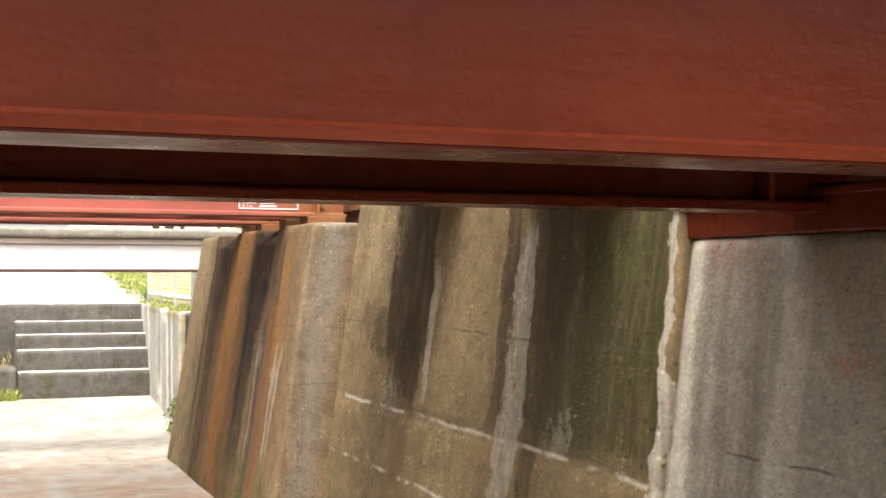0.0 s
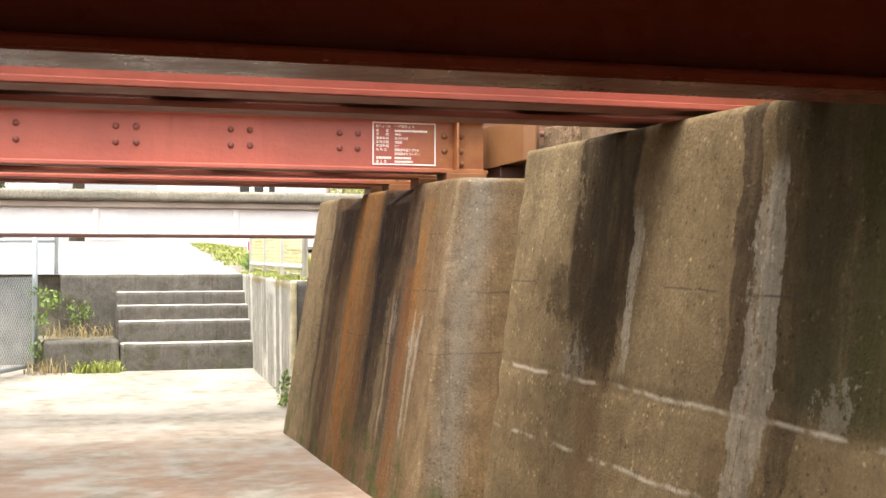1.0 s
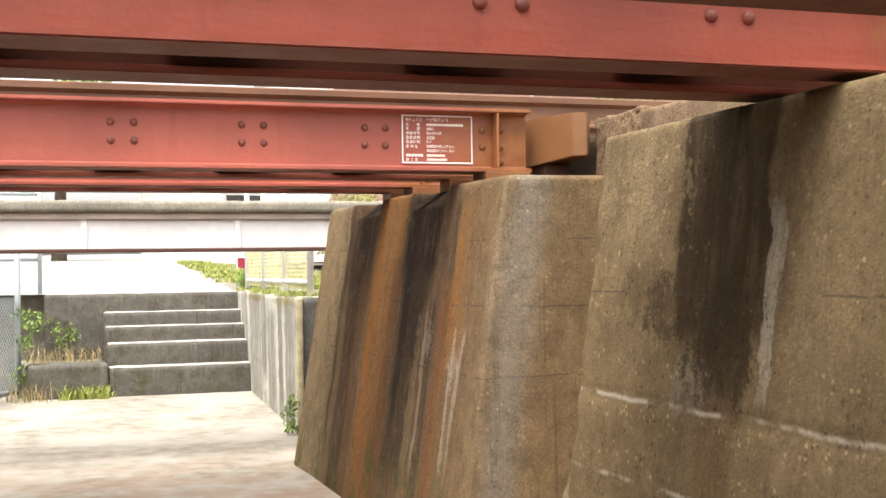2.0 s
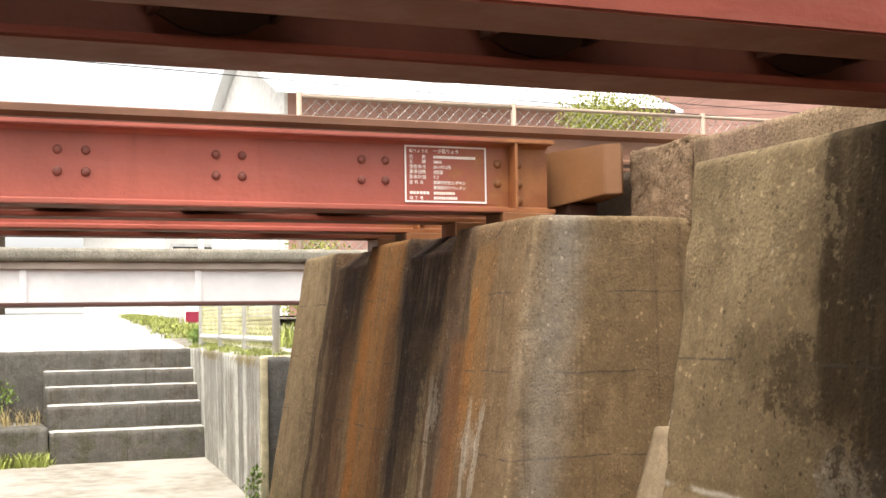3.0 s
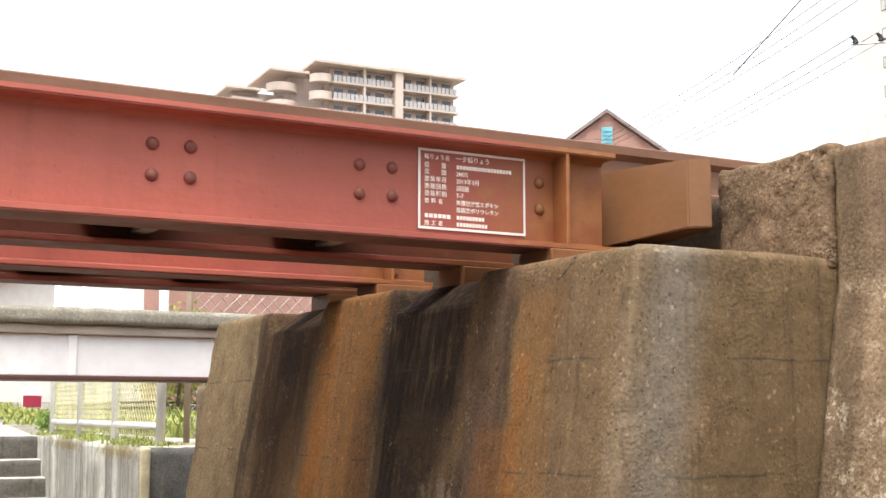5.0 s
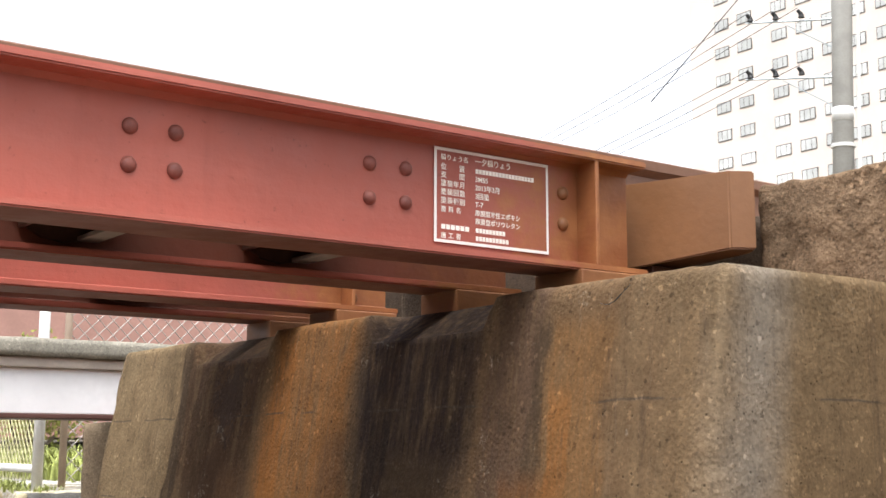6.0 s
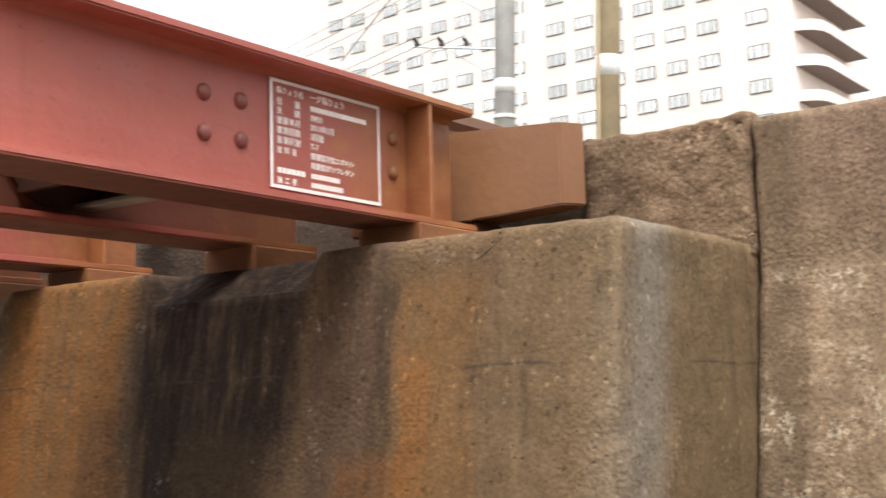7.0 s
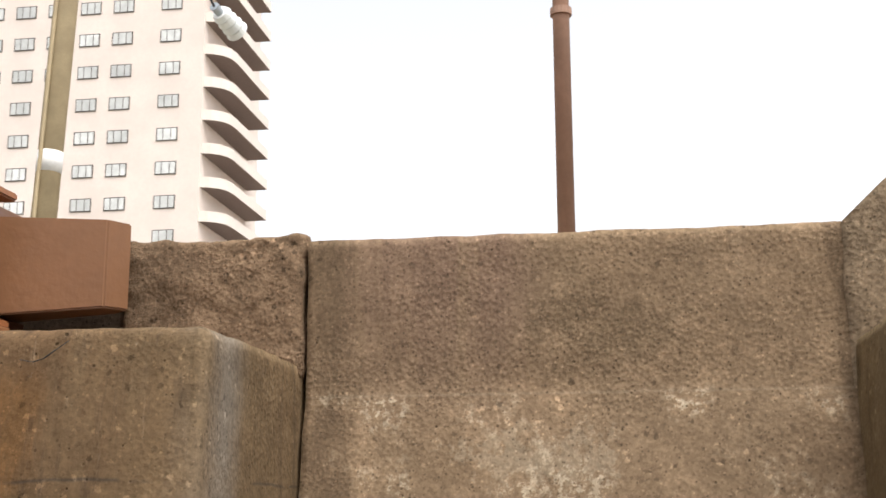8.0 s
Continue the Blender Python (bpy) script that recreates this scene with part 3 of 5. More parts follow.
tagged(mesh_ob("road", _bm, m_road), "pale sunlit concrete road rising away from the stairs", "road", kind="structure")

# abutments and walls on the camera's right
AB2_TOP, AB1_TOP, AB0_TOP = 1.628, 1.657, 1.437
PLINTH_TOP = 0.885
ab2 = rough_block("wall_abutment_2", hexa(2.252, 3.3, 5.612, 8.70, -0.05, AB2_TOP, 0.25, 0.02, 0.10), m_ab2, 0.021, 0.012, 0.0028, 0.04, seed=3)
for _v in ab2.data.vertices:
    # bearing seats: the front edge is cut back on a slope between the girders of each pair
    for _y0, _y1 in ((6.34, 6.92), (7.45, 8.04)):
        _in = min(1.0, max(0.0, (_v.co.y - _y0) / 0.04)) * min(1.0, max(0.0, (_y1 - _v.co.y) / 0.04))
        _lim = AB2_TOP - 0.085 * _in + 0.70 * max(0.0, _v.co.x - 2.25) * _in
        if _in > 0 and _v.co.z > _lim:
            _v.co.z = _lim
tagged(ab2, "battered concrete bridge abutment streaked with rust and soot", "abutment", kind="structure")
ab1 = rough_block("wall_abutment_1", hexa(2.125, 3.3, 1.850, 4.425, -0.05, AB1_TOP, 0.22, 0.0, 0.03), m_ab1, 0.022, 0.014, 0.002, 0.045, (0.86,), seed=11)
tagged(ab1, "damp battered concrete abutment with dark run-off stains", "abutment", kind="structure")
ab0 = rough_block("wall_abutment_0", hexa(2.115, 3.3, -1.6, 1.845, -0.05, AB0_TOP, 0.20, 0.0, 0.0), m_ab0, 0.032, 0.02, 0.004, 0.015, (0.97,), seed=23)
tagged(ab0, "grey concrete abutment face with a pale lime streak", "abutment", kind="structure")

# the set-back wall between the two tracks: a plumb upper part on a battered lower part
rw = rough_block("wall_between", hexa(2.875, 3.3, 4.38, 5.605, -0.05, 1.912), m_rw, 0.022, 0.010, 0.0028, 0.025, (0.80,), seed=31)
for _v in rw.data.vertices:
    if _v.co.x < 3.0:
        _v.co.x += -0.19 * max(0.0, 1.575 - _v.co.z)
tagged(rw, "weathered concrete retaining wall, battered below, with pale lichen", "retaining wall", kind="structure")
plinth = rough_block("wall_plinth", hexa(2.69, 3.0, 4.47, 5.60, -0.05, PLINTH_TOP, 0.34), m_plinth, 0.03, 0.012, 0.003, 0.02, seed=37)
tagged(plinth, "smooth paler concrete plinth at the foot of the retaining wall", "plinth", kind="structure")
par2 = rough_block("wall_parapet_2", hexa(2.862, 3.3, 5.610, 6.032, AB2_TOP - 0.03, 1.922, 0.01), m_para, 0.010, 0.014, 0.011, 0.06, seed=41)
tagged(par2, "crumbling exposed-aggregate concrete end block above the abutment", "parapet", kind="structure")
bw2 = rough_block("wall_backwall_2", hexa(2.90, 3.3, 6.03, 8.60, AB2_TOP - 0.03, 1.86), m_back_shaded, 0.05, 0.02, 0.006, 0.02, seed=43)
tagged(bw2, "concrete backwall behind the girder ends, colour darkened for shade", "backwall", kind="structure")
bw1 = rough_block("wall_backwall_1", hexa(2.865, 3.3, 1.93, 4.440, 1.2, 2.02), m_back, 0.03, 0.012, 0.004, 0.03, seed=47)
for _v in bw1.data.vertices:
    _v.co.z = min(_v.co.z, 1.905 + 0.95 * max(0.0, 4.438 - _v.co.y))
tagged(bw1, "rough concrete backwall with a sloping shoulder", "backwall", kind="structure")
bw0 = rough_block("wall_backwall_0", hexa(2.80, 3.3, -1.6, 1.90, AB0_TOP - 0.03, 1.85), m_back, 0.06, 0.02, 0.004, 0.02, seed=53)
tagged(bw0, "concrete backwall of the low bridge", "backwall", kind="structure")

# plain walls that close the unseen side
for _n, _y0, _y1, _z in (("wall_west_0", -1.6, 1.895, AB0_TOP), ("wall_west_1", 1.90, 4.425, AB1_TOP), ("wall_west_2", 5.62, 8.70, AB2_TOP)):
    _b = bmesh.new()
    prism(_b, [(-1.5, -0.05), (-0.62, -0.05), (-0.86, _z), (-1.5, _z)], _y0, _y1)
    tagged(mesh_ob(_n, _b, m_left), "plain concrete abutment opposite", "abutment", kind="structure")
_b = prism(bmesh.new(), [(-1.5, -0.05), (-1.1, -0.05), (-1.3, 1.9), (-1.5, 1.9)], 4.46, 5.615)
tagged(mesh_ob("wall_west_between", _b, m_left), "plain concrete retaining wall opposite", "retaining wall", kind="structure")


# ---------------------------------------------------------------- steel bridges
def i_girder_bm(x0, x1, y, z0, z1, half=0.095, tw=0.010, tf=0.018):
    """An I-beam along x with small root fillets."""
    r = 0.012
    right = [(tw / 2, z1 - tf - r), (tw / 2 + r, z1 - tf), (half, z1 - tf), (half, z1)]
    right_low = [(half, z0), (half, z0 + tf), (tw / 2 + r, z0 + tf), (tw / 2, z0 + tf + r)]
    out = right_low + right
    out = out + [(-a, b) for a, b in reversed(out)]
    bm = bmesh.new()
    a = [bm.verts.new((x0, y + p, q)) for p, q in out]
    b = [bm.verts.new((x1, y + p, q)) for p, q in out]
    bm.faces.new(a)
    bm.faces.new(b[::-1])
    for i in range(len(a)):
        j = (i + 1) % len(a)
        bm.faces.new((a[j], a[i], b[i], b[j]))
    bmesh.ops.recalc_face_normals(bm, faces=bm.faces)
    sharp = [e for e in bm.edges if abs(e.verts[0].co.x - e.verts[1].co.x) > 1 and abs(abs(e.verts[0].co.y - y) - half) < 1e-4]
    bmesh.ops.bevel(bm, geom=sharp, offset=0.004, segments=2, affect="EDGES")
    return bm


def rivet_mesh(material):
    bm = bmesh.new()
    bmesh.ops.create_uvsphere(bm, u_segments=14, v_segments=8, radius=0.017, matrix=Matrix.Identity(4))
    bmesh.ops.scale(bm, vec=(1, 0.75, 1), verts=bm.verts)
    bmesh.ops.delete(bm, geom=[v for v in bm.verts if v.co.y > 0.003], context="VERTS")
    me = bpy.data.meshes.new("rivet")
    bm.to_mesh(me)
    bm.free()
    for p in me.polygons:
        p.use_smooth = True
    me.materials.append(material)
    return me


X0, X1 = -1.06, 2.60
GROUPS = [1.822 - 0.553 * n for n in range(6)]


def trough_bridge(label, pairs, z0, z1, mat, top_z, half=0.08, strips=False):
    """Rails slung low between pairs of I-girders that are tied by short cross pieces."""
    base = tagged(new("railway_bridge"), label, "bridge")
    base.location = (0, 0, 0)
    rivet, rusty_rivet = rivet_mesh(m_rivet), rivet_mesh(m_rust)
    z_low = 1.803 - z0
    for ya, yb in pairs:
        for n, y in enumerate((ya, yb)):
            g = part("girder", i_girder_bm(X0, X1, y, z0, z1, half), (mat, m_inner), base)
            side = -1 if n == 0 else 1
            # Undersides and inner webs take a browner paint with their shade in it.
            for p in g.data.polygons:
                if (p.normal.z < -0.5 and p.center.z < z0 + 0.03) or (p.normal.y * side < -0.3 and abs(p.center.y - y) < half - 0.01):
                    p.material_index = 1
            face = y + side * 0.005
            turn = 0 if side < 0 else 180
            for gx in GROUPS:
                for dx in (0, 0.096):
                    for dz in (z_low, z_low + 0.077):
                        shared("rivet", rivet, pose(gx + dx, face, z0 + dz, 0, 0, turn), g)
            for dz in (z_low, z_low + 0.077):
                shared("rivet", rusty_rivet, pose(2.383, face, z0 + dz, 0, 0, turn), g)
            for dz in (0.052, z_low, z_low + 0.077):
                shared("rivet", rusty_rivet, pose(2.475, face, z0 + dz, 0, 0, turn), g)
            for sx in (2.437, -0.9):
                s0, s1 = sorted((y + side * 0.004, y + side * (half - 0.004)))
                part("stiffener", box_bm(sx - 0.006, sx + 0.006, s0, s1, z0 + 0.017, z1 - 0.017, 0.002), mat, g)
            for sx in (2.42, -0.95):
                part("bearing_plate", box_bm(sx - 0.05, sx + 0.17, y - half - 0.01, y + half + 0.01, top_z - 0.012, z0 + 0.001, 0.004), m_rust, base, "rusty steel bearing plate")
        for gx in GROUPS:
            # saddle under the rail: a raised plate on two webs, with arched gussets against both girders
            c = bmesh.new()
            box(c, gx - 0.07, gx + 0.17, ya + 0.006, yb - 0.006, 1.908, 1.924, 0.003)
            for wx in (gx - 0.05, gx + 0.14):
                box(c, wx - 0.006, wx + 0.006, ya + 0.006, yb - 0.006, z0 + 0.06, 1.908, 0.002)
            for y0, y1 in ((ya + 0.006, ya + 0.018), (yb - 0.018, yb - 0.006)):
                arch = [(gx + 0.048 + 0.14 * math.cos(math.pi * q / 8), z0 + 0.150 - 0.115 * math.sin(math.pi * q / 8)) for q in range(9)]
                prism(c, arch, y0, y1)
            part("cross_piece", c, m_cross, base, "brown steel saddle under the rail, colour darkened for shade")
            if strips:
                # Added pale strip that stands in for daylight on the saddle.
                part("daylight_strip", box_bm(gx + 0.075, gx + 0.125, ya + 0.02, yb - 0.02, z0 + 0.040, z0 + 0.052, 0.003), m_strip, base, "pale strip standing in for daylight at the saddle")
    return base


br2 = trough_bridge("faded red riveted steel railway bridge with rusty ends", ((6.245, 6.74), (7.365, 7.80)), 1.682, 1.974, m_red, AB2_TOP, 0.078, strips=True)
br1 = trough_bridge("red riveted steel railway bridge close overhead", ((2.15, 2.56), (3.265, 3.65)), 1.678, 1.975, m_red1, AB1_TOP, 0.078)


def rail(y, z, x0=-2.5, x1=5.5):
    prof = [(0.0625, 0.0), (0.0625, 0.010), (0.012, 0.026), (0.008, 0.045), (0.008, 0.105), (0.032, 0.122), (0.032, 0.148), (0.024, 0.153)]
    prof = prof + [(-a, b) for a, b in reversed(prof)]
    bm = bmesh.new()
    a = [bm.verts.new((x0, y + p, z + q)) for p, q in prof]
    b = [bm.verts.new((x1, y + p, z + q)) for p, q in prof]
    bm.faces.new(a)
    bm.faces.new(b[::-1])
    for i in range(len(a)):
        j = (i + 1) % len(a)
        bm.faces.new((a[j], a[i], b[i], b[j]))
    bmesh.ops.recalc_face_normals(bm, faces=bm.faces)
    return tagged(mesh_ob("rail", bm, m_rail), "rust-brown steel rail laid between the twin girders", "rail", group="railway rails")


for _y in (6.492, 7.583):
    rail(_y, 1.925)
for _y in (2.355, 3.458):
    rail(_y, 1.925)

# low bridge overhead, newly painted
br0 = tagged(new("low_bridge"), "freshly painted glossy dark red steel bridge", "bridge")
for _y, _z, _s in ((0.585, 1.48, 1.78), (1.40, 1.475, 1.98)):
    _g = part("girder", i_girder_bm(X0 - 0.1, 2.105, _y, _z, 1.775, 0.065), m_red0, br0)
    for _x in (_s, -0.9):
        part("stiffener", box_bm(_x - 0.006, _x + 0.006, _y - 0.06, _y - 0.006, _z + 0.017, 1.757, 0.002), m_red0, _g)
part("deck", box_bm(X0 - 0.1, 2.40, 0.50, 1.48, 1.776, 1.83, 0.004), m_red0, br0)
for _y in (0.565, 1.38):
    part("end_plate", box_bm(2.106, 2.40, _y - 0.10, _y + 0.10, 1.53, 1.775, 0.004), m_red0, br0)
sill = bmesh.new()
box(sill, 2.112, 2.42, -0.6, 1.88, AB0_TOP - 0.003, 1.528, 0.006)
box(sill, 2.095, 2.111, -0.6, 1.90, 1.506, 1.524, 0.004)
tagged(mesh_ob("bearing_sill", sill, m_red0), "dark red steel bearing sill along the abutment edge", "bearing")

# brown steel stop box at the girder end
_b = bmesh.new()
_pl = [(2.744, 6.024), (2.800, 5.990), (2.838, 6.040), (2.852, 6.60), (2.655, 6.60), (2.655, 6.315)]
_lo = [_b.verts.new((x, y, 1.748 + (0.0 if n < 3 else -0.03))) for n, (x, y) in enumerate(_pl)]
_hi = [_b.verts.new((x, y, 1.946)) for x, y in _pl]
_b.faces.new(_lo[::-1])
_b.faces.new(_hi)
for _i in range(6):
    _j = (_i + 1) % 6
    _b.faces.new((_lo[_i], _lo[_j], _hi[_j], _hi[_i]))
bmesh.ops.recalc_face_normals(_b, faces=_b.faces)
bmesh.ops.bevel(_b, geom=list(_b.edges), offset=0.004, segments=2, affect="EDGES")
stop = tagged(new("stop_box"), "rust-brown folded steel box against the concrete end block", "steel box")
part("casing", _b, m_box, stop)
part("foot", box_bm(2.70, 2.83, 6.25, 6.55, AB2_TOP - 0.004, 1.73, 0.004), m_dark_steel, stop)


# ---------------------------------------------------------------- painted notice
def lettering(text, size, material, name, parent, m, spread=1.0):
    cu = bpy.data.curves.new(name, "FONT")
    cu.body, cu.size, cu.extrude = text, size, 0.0006
    cu.space_character, cu.offset = spread, 0.00012
    tmp = bpy.data.objects.new(name + "_curve", cu)
    scene.collection.objects.link(tmp)
    bpy.context.view_layer.update()
    me = bpy.data.meshes.new_from_object(tmp.evaluated_get(bpy.context.evaluated_depsgraph_get()))
    bpy.data.objects.remove(tmp)
    bpy.data.curves.remove(cu)
    me.materials.clear()
    me.materials.append(material)
    ob = new(name, me)
    ob.parent, ob.matrix_basis = parent, m
    return ob


SX0, SX1, SZ0, SZ1, SY = 1.994, 2.334, 1.722, 1.943, 6.2395
notice = tagged(new("notice_panel"), "painted maintenance record panel with white border and lettering on red steel", "sign")
part("panel", box_bm(SX0, SX1, SY - 0.003, SY - 0.0002, SZ0, SZ1), m_red, notice)
for _x0, _x1, _z0, _z1 in ((SX0, SX1, SZ1 - 0.007, SZ1), (SX0, SX1, SZ0, SZ0 + 0.007), (SX0, SX0 + 0.007, SZ0 + 0.007, SZ1 - 0.007), (SX1 - 0.006, SX1, SZ0 + 0.007, SZ1 - 0.007)):
    part("border", box_bm(_x0, _x1, SY - 0.0042, SY - 0.003, _z0, _z1), m_sign_white, notice, "white painted border")
ROWS_TEXT = (("橋りょう名", "一夕橋りょう", 0.095, 0), ("位      置", "", 0.20, 0.52), ("支      間", "3M55", 0.285, 0), ("塗装年月", "2013年3月", 0.375, 0),
             ("塗装回数", "3回塗", 0.465, 0), ("塗装種別", "T-7", 0.555, 0), ("塗 料 名", "厚膜型変性エポキシ", 0.645, 0), ("", "厚膜型ポリウレタン", 0.735, 0), ("", "", 0.835, 0.26), ("施 工 者", "", 0.92, 0.28))
W, H = SX1 - SX0, SZ1 - SZ0
for _left, _right, _f, _bar in ROWS_TEXT:
    _z = SZ1 - _f * H
    if _left:
        lettering(_left, 0.0165 if len(_left) != 5 else 0.0150, m_sign_text, "lettering", notice, pose(SX0 + 0.055 * W, SY - 0.0034, _z - 0.006, 90, 0, 0), 1.14)
    else:
        for _n in range(6 if _f > 0.8 else 0):
            part("lettering_bar", box_bm(SX0 + (0.06 + 0.04 * _n) * W, SX0 + (0.092 + 0.04 * _n) * W, SY - 0.0040, SY - 0.003, _z - 0.005, _z + 0.006), m_sign_text, notice)
    if _right:
        lettering(_right, 0.018 if _f < 0.1 else 0.0150 if len(_right) > 8 else 0.0165, m_sign_text, "lettering", notice, pose(SX0 + 0.345 * W, SY - 0.0034, _z - 0.006, 90, 0, 0))
    _n = 0
    while _bar and _n * 0.029 < _bar:
        part("lettering_bar", box_bm(SX0 + (0.35 + 0.029 * _n) * W, SX0 + (0.373 + 0.029 * _n) * W, SY - 0.0040, SY - 0.003, _z - 0.005, _z + 0.0055), m_sign_text, notice)
        _n += 1


# ---------------------------------------------------------------- beyond the bridges: white beam, stairs, wing wall
wb = tagged(new("white_beam"), "white painted steel beam with a concrete coping across the path", "beam")
part("web_plate", box_bm(-1.3, 3.2, 9.30, 9.34, 1.40, 1.592, 0.004), m_white_steel, wb)
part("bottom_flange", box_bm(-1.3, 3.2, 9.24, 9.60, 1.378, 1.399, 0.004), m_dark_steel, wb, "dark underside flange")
part("ledge", box_bm(-1.3, 3.2, 9.27, 9.62, 1.593, 1.637, 0.006), simple("beige_ledge", (0.50, 0.43, 0.36), 0.8), wb)
cop = rough_block("coping", hexa(-1.3, 3.2, 9.24, 9.66, 1.637, 1.718), m_beam, 0.04, 0.010, 0.004, 0.012, seed=61, parent=wb)
for _x in (0.75, 1.75):
    part("web_stiffener", box_bm(_x - 0.02, _x + 0.02, 9.285, 9.30, 1.401, 1.59, 0.003), m_white_steel, wb)
tagged(rough_block("wall_beam_pier", hexa(2.55, 3.3, 8.95, 9.95, -0.05, 1.377), m_back, 0.06, 0.02, 0.005, 0.02), "concrete pier carrying the white beam", "pier", kind="structure")
_b = prism(bmesh.new(), [(-1.5, -0.05), (-0.9, -0.05), (-0.9, 1.377), (-1.5, 1.377)], 8.95, 9.95)
tagged(mesh_ob("wall_west_pier", _b, m_left), "plain concrete pier opposite", "pier", kind="structure")

stairs = tagged(new("stairs"), "five weathered concrete steps, treads coloured pale for light from above", "stairs", kind="structure")
NOSE = ((13.78, 0.295), (14.04, 0.522), (14.30, 0.682), (14.56, 0.825), (14.82, 1.022))
for _n, (_y, _z) in enumerate(NOSE):
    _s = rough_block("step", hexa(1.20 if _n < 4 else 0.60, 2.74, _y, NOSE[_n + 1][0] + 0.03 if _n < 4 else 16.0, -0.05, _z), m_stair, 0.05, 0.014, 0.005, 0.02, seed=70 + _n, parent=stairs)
    # Upward faces get a paler concrete: light from above put into the colour.
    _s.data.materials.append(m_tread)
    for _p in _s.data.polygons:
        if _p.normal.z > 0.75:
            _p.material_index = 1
tagged(rough_block("low_kerb", hexa(0.42, 1.19, 13.80, 14.22, -0.05, 0.335), m_stair, 0.04, 0.02, 0.008, 0.03, seed=77), "low mossy concrete block beside the stairs", "kerb", kind="structure")

wing_c = [(2.36, 10.26, -0.05), (3.3, 10.26, -0.05), (2.70, 14.90, -0.05), (3.3, 14.90, -0.05), (2.36, 10.26, 1.04), (3.3, 10.26, 1.04), (2.66, 14.90, 1.04), (3.3, 14.90, 1.04)]
wing = rough_block("wall_wing", wing_c, m_wing, 0.05, 0.02, 0.006, 0.02, seed=81)
# The end face takes a darker concrete, its shade painted in.
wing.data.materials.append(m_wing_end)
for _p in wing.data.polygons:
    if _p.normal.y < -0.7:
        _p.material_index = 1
tagged(rough_block("trim_wing_corner", hexa(2.345, 2.40, 10.235, 10.262, -0.02, 1.035), simple("pale_corner_strip", (0.52, 0.46, 0.30), 0.85, var=0.25, scale=8), 0.02, 0.005, 0.003, 0.01), "pale worn concrete corner strip", "trim", kind="structure")
tagged(wing, "pale streaked concrete wing wall with mossy coping", "wall", kind="structure")


# ---------------------------------------------------------------- distance
def tower_cream():
    """A tall block with a plain windowed front and rounded balconies on its end."""
    base = tagged(new("apartment_tower"), "tall cream apartment tower with small paired windows and end balconies", "building")
    fx, y0, y1, storey, floors = 96.0, 39.4, 92.0, 2.9, 20
    part("wall", box_bm(fx, fx + 16, y0, y1, 0, storey * floors), m_tower, base)
    cols = [y0 + 2.9 + 2.95 * n + 1.35 * ((n + 5) // 6) for n in range(15)]
    fr, gl = bmesh.new(), bmesh.new()
    box(fr, -0.06, 0.05, -0.92, 0.92, -0.58, 0.56)
    for g0, g1 in ((-0.83, -0.38), (-0.30, 0.30), (0.38, 0.83)):
        box(gl, -0.08, -0.06, g0, g1, -0.49, 0.48)
    win = bpy.data.meshes.new("window")
    fr.to_mesh(win)
    win.materials.append(m_frame_dark)
    pane = bpy.data.meshes.new("pane")
    gl.to_mesh(pane)
    pane.materials.append(m_glass_pale)
    for f in range(3, floors):
        for c in cols:
            w = shared("window", win, pose(fx, c, f * storey + 0.5), base)
            shared("pane", pane, pose(0, 0, 0), w)
    sl = bmesh.new()
    outline = [(0.0, 0.0), (12.5, 0.0), (12.5, -2.0), (2.6, -2.0), (1.5, -1.85), (0.7, -1.4), (0.2, -0.7)]
    a = [sl.verts.new((x, y, 0)) for x, y in outline]
    b = [sl.verts.new((x, y, 0.9)) for x, y in outline]
    sl.faces.new(a)
    sl.faces.new(b[::-1])
    for i in range(len(a)):
        j = (i + 1) % len(a)
        sl.faces.new((a[j], a[i], b[i], b[j]))
    bmesh.ops.recalc_face_normals(sl, faces=sl.faces)
    me = bpy.data.meshes.new("balcony")
    sl.to_mesh(me)
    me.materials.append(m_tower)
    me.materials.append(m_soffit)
    # Faces pointing down get a dark colour in place of their shade.
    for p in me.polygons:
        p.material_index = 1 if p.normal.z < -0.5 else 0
    for f in range(3, floors):
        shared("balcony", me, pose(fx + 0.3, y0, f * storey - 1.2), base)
    return base


tower_cream()


def round_balcony(x, y, r, z0, z1):
    """A half-round balcony front with a thick wall."""
    bm = bmesh.new()
    n = 12
    rings = []
    for rr, z in ((r, z0), (r, z1), (r - 0.2, z1), (r - 0.2, z0 + 0.2)):
        rings.append([bm.verts.new((x + rr * math.cos(math.pi + math.pi * k / n), y + rr * math.sin(math.pi + math.pi * k / n), z)) for k in range(n + 1)])
    for a, c in zip(rings, rings[1:]):
        for k in range(n):
            bm.faces.new((a[k], a[k + 1], c[k + 1], c[k]))
    bm.faces.new(rings[0][::-1])
    bm.faces.new(rings[-1])
    bmesh.ops.recalc_face_normals(bm, faces=bm.faces)
    return bm


